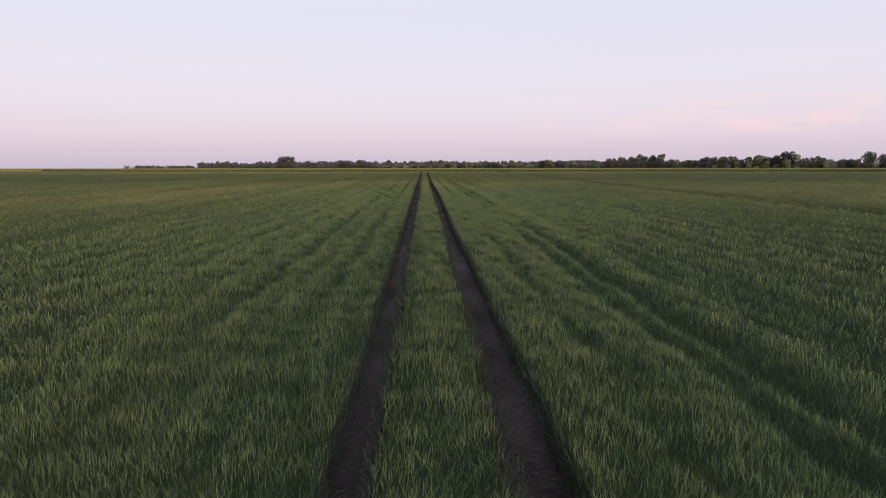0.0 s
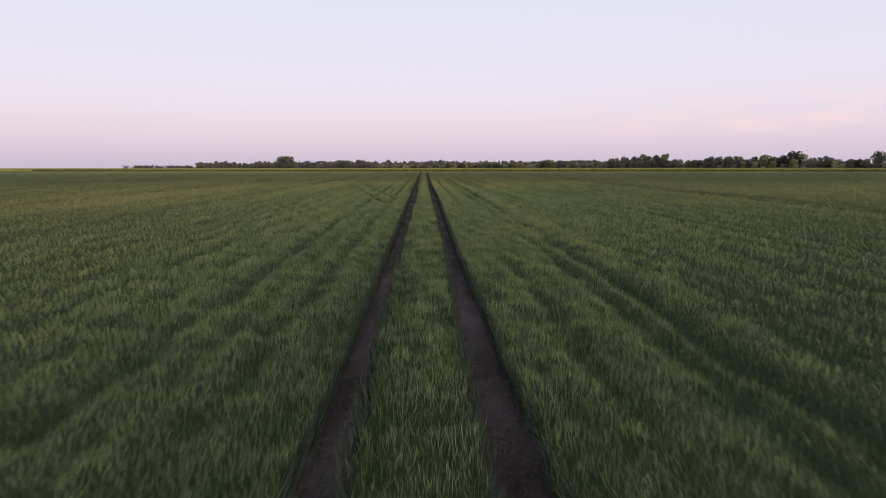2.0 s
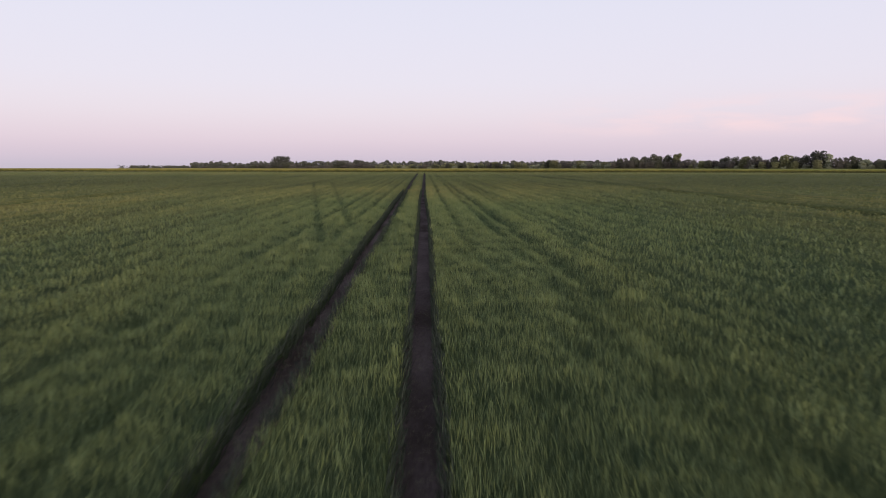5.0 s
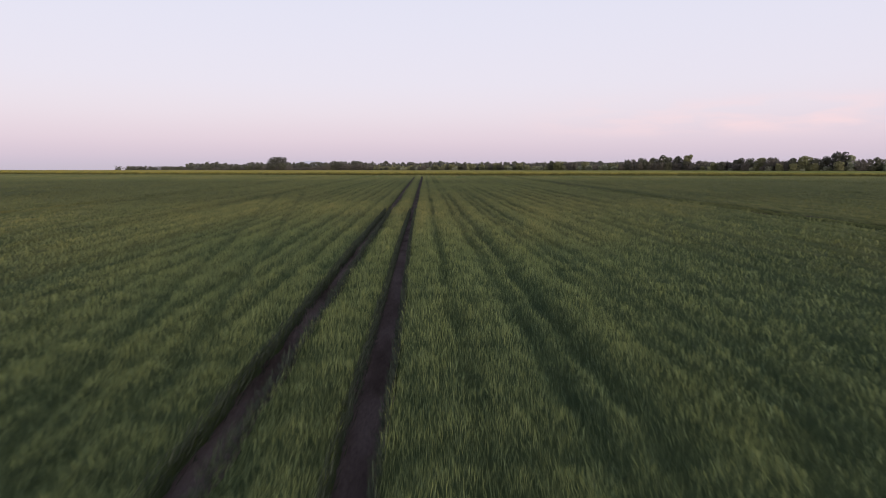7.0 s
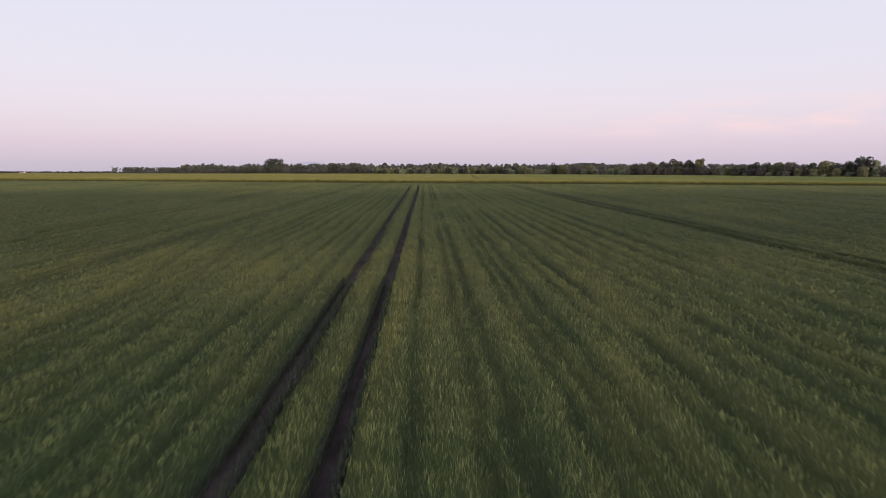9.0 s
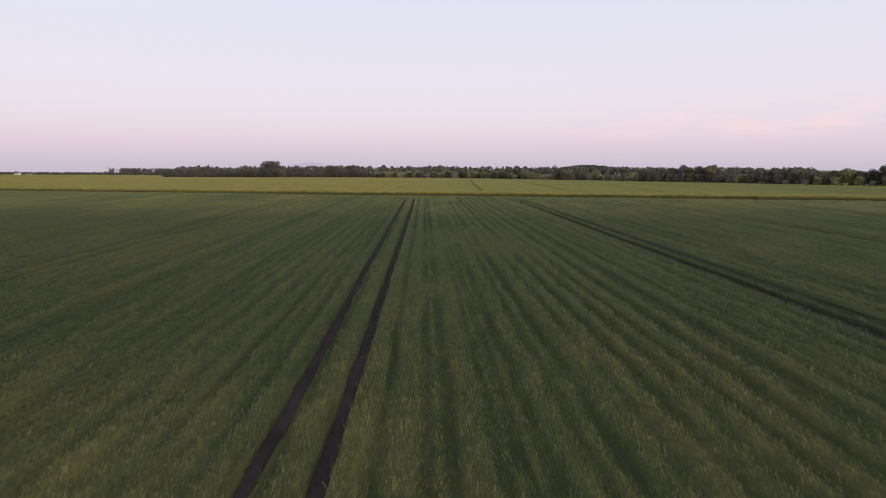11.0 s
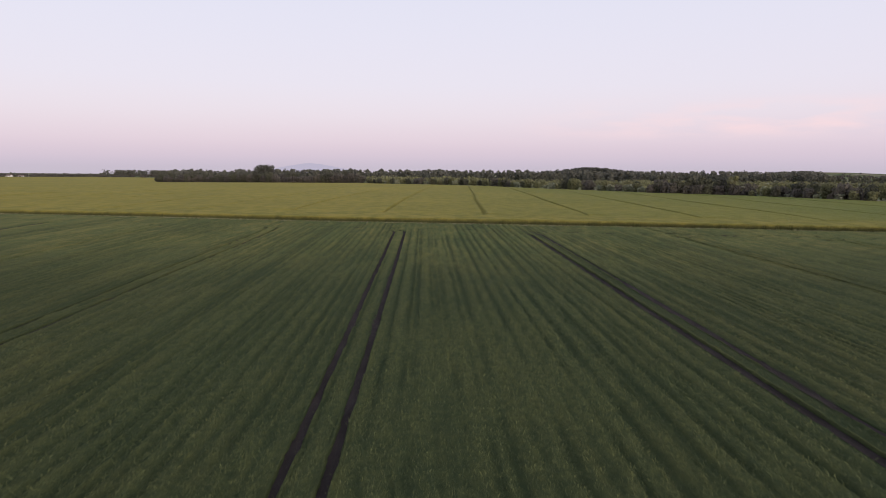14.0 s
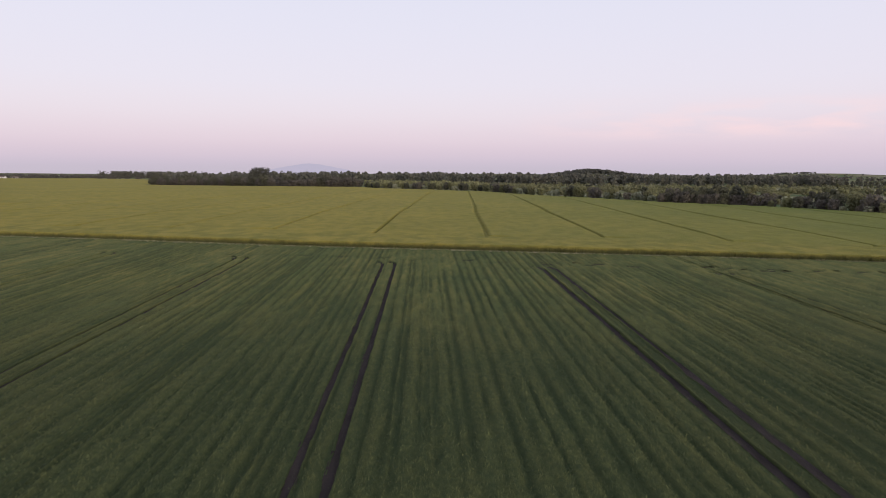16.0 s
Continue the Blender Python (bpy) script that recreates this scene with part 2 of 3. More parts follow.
def make_stalk():
    """Dark green at the foot, yellowish towards the ears."""
    k = Mat("barley_stalk", 0.8, 0.1)
    sep = k.nt.nodes.new("ShaderNodeSeparateXYZ")
    k.link(k.geo.outputs["Position"], sep.inputs[0])
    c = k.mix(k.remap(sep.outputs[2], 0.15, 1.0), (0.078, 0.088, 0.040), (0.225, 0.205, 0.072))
    c = k.mix(k.remap(k.noise(0.35, (1, 1, 1), 4), 0.4, 0.62), k.mix(0.35, c, (0.05, 0.06, 0.025)), c)
    return k.done(k.mix(k.remap(k.island(), 0.0, 1.0, 0.4, 0.0), c, (0.05, 0.062, 0.026)), 0.15)


def make_dry_grass():
    k = Mat("dry_grass", 0.9, 0.1)
    f = k.remap(k.noise(1.2, (1, 1, 1), 4), 0.35, 0.65)
    return k.done(k.mix(f, (0.17, 0.175, 0.095), (0.36, 0.33, 0.21)), 0.15)


def make_foliage(name, dark, light, spread=0.35):
    k = Mat(name, 0.65, 0.2)
    c = k.mix(k.island(), dark, light)
    patch = k.remap(k.noise(0.55, (1, 1, 1), 3), 0.35, 0.65)
    c = k.mix(patch, k.mix(0.4, c, dark), c)
    tint = k.remap(k.noise(0.075, (1, 1, 0.3), 2), 0.40, 0.60)
    c = k.mix(tint, k.mix(spread, c, (0.088, 0.074, 0.072)), k.mix(spread * 0.45, c, (0.22, 0.205, 0.09)))
    c = k.mix(k.random(), k.mix(spread, c, (0.070, 0.072, 0.056)), k.mix(spread * 0.4, c, (0.22, 0.215, 0.11)))
    return k.done(c, 0.45)


def make_bark():
    k = Mat("bark", 0.9, 0.15)
    f = k.remap(k.noise(6, (1, 1, 0.2), 5), 0.3, 0.7)
    return k.done(k.mix(f, (0.055, 0.043, 0.034), (0.14, 0.115, 0.095)))


def make_plain(name, a, b, scale=0.6, rough=0.8):
    k = Mat(name, rough, 0.25)
    return k.done(k.mix(k.remap(k.noise(scale, (1, 1, 1), 5), 0.3, 0.7), a, b))


def make_far_haze():
    """The mountain behind the haze: part of the distance, as bright as the sky's foot."""
    m = bpy.data.materials.new("hazy_distance")
    m.use_nodes = True
    nt = m.node_tree
    nt.nodes.clear()
    e = nt.nodes.new("ShaderNodeEmission")
    e.inputs[0].default_value = (0.500, 0.465, 0.590, 1)
    o = nt.nodes.new("ShaderNodeOutputMaterial")
    nt.links.new(e.outputs[0], o.inputs[0])
    return m


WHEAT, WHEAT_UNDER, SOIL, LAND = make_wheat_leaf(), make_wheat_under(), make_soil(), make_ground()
BARLEY, BARLEY_EAR, DRY = make_barley(), make_barley_ear(), make_dry_grass()
# a darker wheat leaf with the shade of the track walls in its colour
SHADED_LEAF = make_foliage("shaded_wheat_leaf", (0.018, 0.028, 0.022), (0.056, 0.076, 0.048), 0.1)
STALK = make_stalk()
OAK = make_foliage("oak_leaves", (0.084, 0.088, 0.070), (0.136, 0.138, 0.100))
OLD_OAK = make_foliage("old_oak_leaves", (0.060, 0.062, 0.056), (0.098, 0.098, 0.082), 0.15)
# purplish grey of the distant haze is put into the leaf colour
DARKWOOD = make_foliage("dark_thorn_leaves", (0.132, 0.113, 0.119), (0.186, 0.161, 0.152))
WILLOW = make_foliage("willow_leaves", (0.225, 0.235, 0.112), (0.390, 0.376, 0.190))
BLOSSOM = make_foliage("hawthorn_in_blossom", (0.200, 0.220, 0.110), (0.640, 0.640, 0.500), 0.2)
# needles lightened and greyed as by haze, in the colour itself
PINE = make_foliage("pine_needles", (0.118, 0.119, 0.116), (0.164, 0.166, 0.146))
BARK = make_bark()
WHITEWASH = make_plain("whitewash", (0.66, 0.64, 0.62), (0.80, 0.79, 0.77))
TILES = make_plain("roof_tiles", (0.13, 0.10, 0.09), (0.20, 0.15, 0.135), 2.0)
DARK_PANE = make_plain("window_pane", (0.03, 0.035, 0.04), (0.05, 0.055, 0.06), 1.0, 0.15)
HAZE = make_far_haze()

rng = np.random.default_rng(7)


# ---- helpers for meshes ----
def mesh_from(name, verts, faces, material, smooth=False):
    me = bpy.data.meshes.new(name)
    if isinstance(faces, np.ndarray):
        k, per = faces.shape
        me.vertices.add(len(verts))
        me.vertices.foreach_set("co", np.ascontiguousarray(verts, np.float32).ravel())
        me.loops.add(k * per)
        me.loops.foreach_set("vertex_index", np.ascontiguousarray(faces, np.int32).ravel())
        me.polygons.add(k)
        me.polygons.foreach_set("loop_start", np.arange(0, k * per, per, dtype=np.int32))
        me.update(calc_edges=True)
    else:
        me.from_pydata([tuple(v) for v in verts], [], faces)
    if smooth:
        me.polygons.foreach_set("use_smooth", np.ones(len(me.polygons), bool))
    me.materials.append(material)
    return me


def mesh_tris(name, tris, material):
    """A mesh of loose triangles: array (n, 3, 3)."""
    n = len(tris)
    return mesh_from(name, tris.reshape(-1, 3), np.arange(3 * n).reshape(-1, 3), material)


def grid_mesh(name, xs, ys, zfun, material, keep=None, shift=None):
    X, Y = np.meshgrid(xs, ys)
    if shift is not None:
        X = X + shift(X, Y)
    Z = zfun(X, Y)
    V = np.stack([X, Y, Z], -1).reshape(-1, 3)
    nx, ny = len(xs), len(ys)
    i = (np.arange(ny - 1)[:, None] * nx + np.arange(nx - 1)[None]).ravel()
    F = np.stack([i, i + 1, i + nx + 1, i + nx], -1)
    if keep is not None:
        mid = V[F].mean(1)
        F = F[keep(mid[:, 0], mid[:, 1])]
    return mesh_from(name, V, F, material, True)


def part(name, me, parent, label=""):
    ob = new(name, me)
    ob.parent = parent
    if label:
        tagged(ob, label)
    return ob


class Waves:
    """Cheap smooth noise for numpy arrays: a sum of sines with random directions."""

    def __init__(self, seed, n, lo, hi, sx=1.0, sy=1.0):
        r = np.random.default_rng(seed)
        a, f = r.uniform(0, 2 * np.pi, n), np.geomspace(lo, hi, n) * 2 * np.pi
        self.kx, self.ky, self.ph, self.am = f * np.cos(a) * sx, f * np.sin(a) * sy, r.uniform(0, 6.28, n), f ** -0.35
        self.am = self.am / np.sqrt((self.am ** 2).sum())

    def __call__(self, x, y):
        out = np.zeros(np.broadcast(x, y).shape)
        for kx, ky, ph, am in zip(self.kx, self.ky, self.ph, self.am):
            out += am * np.sin(kx * x + ky * y + ph)
        return out


# ---- the lie of the land ----
EDGE_Y, EDGE_S = 248.5, -0.20          # the far edge of the wheat


def edge_y(x):
    return EDGE_Y + EDGE_S * x + 1.2 * np.sin(x * 0.021 + 0.5) + 3.5 * np.clip((-20 - x) / 50, 0, 1)


roll_far = Waves(3, 10, 0.0006, 0.004)


def land(x, y):
    """Height of the ground: level wheat field, then a long gentle fall, with low hills far off."""
    s = y - (EDGE_Y + EDGE_S * x)
    z = -2.03e-5 * np.clip(s, 0, 650) ** 2 - 0.0063 * np.maximum(s - 650, 0)
    z = z - 2.2 * np.clip((-50 - x) / 300, 0, 1) * np.clip((s - 150) / 450, 0, 1)
    z = z + np.clip((s - 700) / 900, 0, 1) * 1.2 * roll_far(x, y)
    z = z - 17 * np.clip((-300 - x) / 600, 0, 1) * np.clip((s - 1150) / 1800, 0, 1)
    z = z + 17 * np.exp(-((x - 475) / 85) ** 2 - ((y - 1840) / 220) ** 2)
    z = z + 22 * np.exp(-((x - 2330) / 420) ** 2 - ((y - 3620) / 420) ** 2)
    return z


def spaced(lo, hi, first, grow, start=0.0):
    """Coordinates that get wider apart away from start."""
    out, v, d = [start], start, first
    while v < hi:
        v += d
        d *= grow
        out.append(min(v, hi))
    v, d = start, first
    while v > lo:
        v -= d
        d *= grow
        out.append(max(v, lo))
    return np.unique(np.round(out, 4))


gx = spaced(-4800, 4800, 8, 1.045)
gy = np.unique(np.r_[spaced(-1500, 4900, 12, 1.035, 240.0)])
ground = new("ground", grid_mesh("ground", gx, gy, lambda x, y: land(x, y), LAND))
tagged(ground, "gently falling farmland of fields and turf", "ground", kind="structure")

# ---- the wheat field ----
TRAMS = [-81.0, -54.0, -27.0, 0.0, 27.0, 55.0, 82.0, 109.0]   # middle of each pair of wheel tracks
GAUGE, RUT = 0.885, 0.24                                     # half the wheel gauge, half the rut's width
wander = Waves(11, 6, 0.006, 0.05)
wob = Waves(12, 6, 0.12, 0.9)


def ease(v, lo, hi):
    """A smooth step from 0 to 1."""
    t = np.clip((v - lo) / (hi - lo), 0, 1)
    return t * t * (3 - 2 * t)


def bend(y):
    """The driver's small swerves, the same in all the rows."""
    return 0.03 * wander(0 * y, y) + 0.03 - 0.11 * ease(y, 54.0, 74.0)


def splay(y):
    """Widens the gauge and the ruts up the field, to fit the camera's view."""
    return 0.21 * ease(y, 60.0, 185.0)


def tram_x(x0, side, y):
    """Where a wheel track runs; at its end it swings round to the headland."""
    turn = np.clip((y - tram_end(x0) + 4.0) / 4.0, 0, 1)
    return x0 + side * GAUGE * (1 + splay(y)) + bend(y) - 1.2 * turn ** 2


def wider(y, side=0):
    """Stretches where the main ruts are broadened to fit the camera's view."""
    return 0.065 * np.exp(-((y - 56.0) / 20.0) ** 2) + (0.075 * np.clip((24 - y) / 6, 0, 1) if side > 0 else 0.0)


def tram_end(x0):
    return edge_y(x0) - 18.0


def head_y(x, side):
    """The headland's wheel tracks, along the field's edge."""
    return edge_y(x) - 14.6 + side * GAUGE


OLD_TRACKS = [(-2.5, 48.0, -16.0, 122.0), (-2.2, 54.0, -13.2, 122.0)]   # faint older marks across the rows


def gap(x, y, w=RUT):
    """1 in a wheel track, 0 in the standing crop."""
    g = np.zeros(np.broadcast(x, y).shape)
    rag = 0.035 * wob(x * 2.0, y * 1.4)
    for x0 in TRAMS:
        for side in (-1, 1):
            d = np.abs(x - tram_x(x0, side, y)) + (rag if x0 == 0.0 else 0.3 * rag)
            run = y < tram_end(x0)
            ww = (w + wider(y, side) if x0 == 0.0 else w * 1.12) * (1 + 0.3 * splay(y))
            g = np.maximum(g, run * np.clip((ww - d) / 0.06 + 0.5, 0, 1))
    for side in (-1, 1):
        d = np.abs(y - head_y(x, side)) + rag
        g = np.maximum(g, np.clip(0.7 + 0.5 * broken(3 * x + 40 * side, 0 * y), 0.3, 1) * np.clip((0.24 - d) / 0.1 + 0.5, 0, 1))
    return g


lines = np.random.default_rng(21)
FURROWS = [(x, lines.uniform(0.16, 0.34), lines.choice((0.16, 0.22, 0.28, 0.34))) for x in np.cumsum(lines.uniform(0.55, 1.6, 146)) - 78]
swell = Waves(32, 12, 0.03, 0.5, 1.0, 0.45)
tuft = Waves(33, 14, 0.6, 3.0, 1.0, 0.6)
broken = Waves(34, 8, 0.01, 0.12)


def furrow(x, y):
    """Depth of the thin rows between the drill's passes."""
    out = np.zeros(np.broadcast(x, y).shape)
    xx = x - bend(y) - 0.055 * wob(0.2 * x, 0.7 * y)
    even = 1 - (0.35 + 0.3 * (x < 3) * (x > -14)) * (1 - ease(y, 50.0, 90.0))
    for x0, w, d in FURROWS:
        on = np.abs(xx - x0) < 3 * w
        if on.any():
            out[on] = np.maximum(out[on], d * np.exp(-((xx[on] - x0) / w) ** 2) * even[on] * np.clip(0.80 + 0.45 * broken(0 * x[on] + 3 * x0, y[on]), 0, 1.15))
    for ax, ay, bx, by in OLD_TRACKS:
        t = np.clip((y - ay) / (by - ay), 0, 1)
        d = np.abs(x - (ax + (bx - ax) * t))
        out = np.maximum(out, 0.15 * np.exp(-(d / 0.28) ** 2) * ((y > ay) & (y < by)))
    return out


def crop_top(x, y):
    """Height of the leaf layer of the wheat, without the tips."""
    return 0.34 + 0.03 * swell(x, y) + 0.048 * tuft(x, y) - np.minimum(furrow(x, y), 0.27)


def cam_height(y):
    """Roughly how high the lowest sight lines pass over the crop."""
    return np.interp(y, [0, 50, 58, 79, 103, 128, 154, 260], [3.0, 3.0, 3.6, 6.0, 9.8, 13.2, 17.2, 60.0])


def closed(x, y):
    return np.maximum(np.clip((y - 50) / 45, 0, 1), np.clip((np.abs(x) - 8) / 16, 0, 1))


def canopy(x, y):
    g = gap(x, y)
    # the closed layer lies deep under the leaves, but stands as a wall beside the tracks
    low = 0.17 - 0.06 * closed(x, y)
    low = np.where(gap(x, y, RUT + 0.14) > 0, 0.05, low)
    return (1 - g) * np.maximum(crop_top(x, y) - low, 0.04) - 0.03 * g


fine_x = np.arange(-34, 34.01, 0.9)
row_x = np.concatenate([x0 + w * np.array([-1.5, -0.55, 0.55, 1.5]) for x0, w, d in FURROWS if abs(x0) < 46])
bank = -np.array([0.16, 0.19, 0.215, 0.24, 0.265, 0.30, 0.34])
near = np.concatenate([c + side * GAUGE + s * bank * (1.0 if c == 0 else 1.22 if c > 0 else 1.12) for c in (-54.0, -27.0, 0.0, 27.0, 55.0, 82.0) for side in (-1, 1) for s in (-1, 1)])
near = np.r_[near, [side * GAUGE + s * o for side in (-1, 1) for s in (-1, 1) for o in (0.235, 0.30, 0.33, 0.37)]]
side_x = np.r_[np.arange(34, 64, 0.8), spaced(64, 330, 0.9, 1.04, 64.0)]
wx = np.unique(np.round(np.r_[fine_x, row_x, near, side_x, -side_x], 3))
wy = np.unique(np.round(np.r_[np.arange(-25, 3, 2.0), np.arange(3, 60, 0.6), np.arange(60, 160, 0.9), np.arange(160, 250, 1.4), np.arange(250, 318, 1.6)], 3))


def sway(x, y):
    """Keeps the columns of the crop on the banks of the ruts."""
    out = bend(y)
    for x0 in TRAMS:
        d = x - x0
        out = out + d * splay(y) * np.clip((4.0 - np.abs(d)) / 2.4, 0, 1)
    return out


def in_wheat(x, y):
    return (y < edge_y(x) - 1.0) & (gap(x, y) < 0.97)


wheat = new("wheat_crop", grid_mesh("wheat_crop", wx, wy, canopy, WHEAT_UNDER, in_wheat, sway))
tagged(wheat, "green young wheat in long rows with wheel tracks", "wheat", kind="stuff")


def scatter(y0, y1, step, amount, xmax):
    """Positions that are dense along the middle of the field and thin out to its sides."""
    xs, ys, ds = [], [], []
    for a in np.arange(y0, y1, step):
        d0 = 1.95 * cam_height(a + step / 2)
        xc = 0.66 * d0
        rho = amount / d0 ** 2
        n1 = int(rho * 2 * xc * step)
        n2 = int(rho * xc * xc * 2 * (1 / xc - 1 / xmax) * step)
        x1 = rng.uniform(-xc, xc, n1)
        u = rng.uniform(0, 1, n2)
        x2 = 1 / (1 / xc - u * (1 / xc - 1 / xmax)) * rng.choice((-1, 1), n2)
        x = np.r_[x1, x2]
        xs.append(x)
        ys.append(rng.uniform(a, a + step, len(x)))
        ds.append(np.maximum(d0, np.abs(x) / 0.66))
    return np.concatenate(xs), np.concatenate(ys), np.concatenate(ds)


def leaves(y0, y1, amount, thin):
    x, y, d = scatter(y0, y1, 2.0, amount, 130.0)
    ok = (gap(x, y, RUT - 0.04 + 0.018 * np.clip(d / 6.0, 1, 9)) < 0.3) & (y < edge_y(x) - 1.0)
    ok &= rng.uniform(0, 1, len(x)) > 0.12 * closed(x, y)
    ok &= rng.uniform(0, 1, len(x)) > np.minimum(1.9 * furrow(x, y) + 0.10 * tuft(x * 0.8, y * 0.8), 0.45)
    x, y, d = x[ok], y[ok], d[ok]
    n = len(x)
    top = crop_top(x, y)
    f = furrow(x, y)
    size = rng.uniform(0.55, 1.3, n) * (1 + 0.10 * tuft(x * 0.7, y))
    far = np.clip(d / 6.0, 1, 20.0)
    h = 0.125 * size * (1 - 1.2 * f)
    az = rng.uniform(0, 2 * np.pi, n)
    lean = rng.uniform(0.01, 0.07, n) * (1 + 0.45 * np.minimum(far - 1, 6))
    la = rng.uniform(0, 2 * np.pi, n)
    wd = 0.0035 * thin * far * rng.uniform(0.7, 1.3, n)
    side = np.stack([np.cos(az) * wd, np.sin(az) * wd, 0 * az], -1)
    base = np.stack([x, y, top - 0.08], -1)
    out = np.stack([np.cos(la) * lean, np.sin(la) * lean, 0 * la], -1)
    up = np.array([0, 0, 1.0])
    tip = base + out * (1.0 + 0.6 * rng.uniform(0, 1, (n, 1))) + up * (0.06 + h)[:, None]
    close = d < 6.6
    b, s, t, o, hh = base[close], side[close], tip[close], out[close], h[close]
    mid = b + o * 0.4 + up * (0.03 + 0.5 * hh)[:, None]
    curl = rng.uniform(0, 1, len(b)) < 0.16
    t = t + np.where(curl[:, None], o * 1.2 - up * (0.5 * hh)[:, None], 0)
    tri = np.concatenate([np.stack([b, mid + s, mid - s], 1), np.stack([mid - s, mid + s, t], 1)], 0)
    b, s, t = base[~close], side[~close], tip[~close]
    fan = (rng.uniform(0, 1, len(b)) < 0.65)[:, None, None]     # most leaves spread at the top
    far_t = np.where(fan, np.stack([t + s, t - s, b], 1), np.stack([b - s, b + s, t], 1))
    return np.concatenate([tri, far_t], 0)


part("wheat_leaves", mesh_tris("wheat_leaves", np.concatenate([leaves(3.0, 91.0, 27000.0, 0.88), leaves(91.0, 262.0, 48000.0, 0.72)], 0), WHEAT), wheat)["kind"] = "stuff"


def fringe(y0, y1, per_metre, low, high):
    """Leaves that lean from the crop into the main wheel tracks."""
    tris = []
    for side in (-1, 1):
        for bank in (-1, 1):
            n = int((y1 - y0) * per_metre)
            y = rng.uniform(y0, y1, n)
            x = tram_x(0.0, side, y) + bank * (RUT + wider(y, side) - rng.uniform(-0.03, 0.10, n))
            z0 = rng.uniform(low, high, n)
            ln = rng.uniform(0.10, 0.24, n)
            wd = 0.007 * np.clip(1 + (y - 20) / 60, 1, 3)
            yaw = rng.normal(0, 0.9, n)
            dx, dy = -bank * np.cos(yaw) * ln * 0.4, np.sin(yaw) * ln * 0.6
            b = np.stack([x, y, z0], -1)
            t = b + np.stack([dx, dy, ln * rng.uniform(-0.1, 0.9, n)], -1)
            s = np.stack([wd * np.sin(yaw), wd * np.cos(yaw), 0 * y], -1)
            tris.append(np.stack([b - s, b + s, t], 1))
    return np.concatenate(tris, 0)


part("lower_leaves", mesh_tris("lower_leaves", fringe(3.0, 90.0, 230, 0.02, 0.40), SHADED_LEAF), wheat, "lower leaves beside the tracks, darkened as if in shade")["kind"] = "stuff"

clod = Waves(41, 16, 0.8, 6.0, 1.0, 0.8)


def wheel_track(x0, side, step, label):
    ys = np.arange(-25, tram_end(x0), step)
    us = np.linspace(-1, 1, 7)
    U, Y = np.meshgrid(us, ys)
    half = RUT + 0.15
    X = tram_x(x0, side, Y) + U * half
    Z = 0.012 + 0.05 * U ** 4 + (0.022 if step < 1 else 0.006) * clod(X, Y)
    Z = np.maximum(Z, 0.004)
    nx, ny = len(us), len(ys)
    i = (np.arange(ny - 1)[:, None] * nx + np.arange(nx - 1)[None]).ravel()
    F = np.stack([i, i + 1, i + nx + 1, i + nx], -1)
    ob = new("wheel_track", mesh_from("wheel_track", np.stack([X, Y, Z], -1).reshape(-1, 3), F, SOIL, True))
    return tagged(ob, label, "wheel track", "tramlines in the wheat", "structure")


for tram in TRAMS:
    for side in (-1, 1):
        wheel_track(tram, side, 0.25 if tram == 0.0 else 1.2, "bare brown soil of a tractor wheel track through wheat")


def straw(y0, y1, per_metre):
    """Bits of straw and dead leaf in the two main tracks."""
    tris = []
    for side in (-1, 1):
        n = int((y1 - y0) * per_metre)
        y = rng.uniform(y0, y1, n)
        x = tram_x(0.0, side, y) + rng.uniform(-0.24, 0.24, n)
        a = rng.normal(0, 0.5, n)
        ln, w = rng.uniform(0.03, 0.10, n), rng.uniform(0.0012, 0.003, n)
        c = np.stack([x, y, 0.045 + rng.uniform(0, 0.02, n)], -1)
        u = np.stack([np.cos(a) * ln, np.sin(a) * ln, rng.normal(0, 0.012, n)], -1)
        v = np.stack([-np.sin(a) * w, np.cos(a) * w, 0 * a], -1)
        tris += [np.stack([c - u - v, c - u + v, c + u], 1)]
    return np.concatenate(tris, 0)


straws = new("straw_litter", mesh_tris("straw_litter", straw(3.0, 40.0, 45), DRY))
tagged(straws, "bits of dry straw lying in the wheel tracks", "straw", kind="stuff")


def headland_track(side):
    xs = np.arange(-150, 150, 0.8)
    us = np.linspace(-1, 1, 5)
    U, X = np.meshgrid(us, xs)
    Y = head_y(X, side) + U * 0.24
    Z = 0.014 + 0.04 * U ** 4 + 0.008 * clod(X, Y)
    i = (np.arange(len(xs) - 1)[:, None] * 5 + np.arange(4)[None]).ravel()
    F = np.stack([i, i + 1, i + 6, i + 5], -1)
    ob = new("wheel_track", mesh_from("wheel_track", np.stack([X, Y, np.maximum(Z, 0.006)], -1).reshape(-1, 3), F, SOIL, True))
    tagged(ob, "bare soil of a wheel track along the field edge", "wheel track", "tramlines in the wheat", "structure")


headland_track(-1)
headland_track(1)

# ---- the verge between the two crops ----
vx_ = np.arange(-330, 330, 1.0)
U, X = np.meshgrid(np.linspace(-1, 1, 5), vx_)
Y = edge_y(X) - 0.62 + U * 0.42
Z = 0.10 + 0.05 * clod(X, Y) - 0.09 * U ** 4
i = (np.arange(len(vx_) - 1)[:, None] * 5 + np.arange(4)[None]).ravel()
verge = new("verge", mesh_from("verge", np.stack([X, Y, Z], -1).reshape(-1, 3), np.stack([i, i + 1, i + 6, i + 5], -1), DRY, True))
n = 16000
x = rng.uniform(-180, 190, n)
y = edge_y(x) - 0.60 + rng.normal(0, 0.16, n)
az, w, h = rng.uniform(0, np.pi, n), rng.uniform(0.03, 0.07, n), rng.uniform(0.20, 0.46, n)
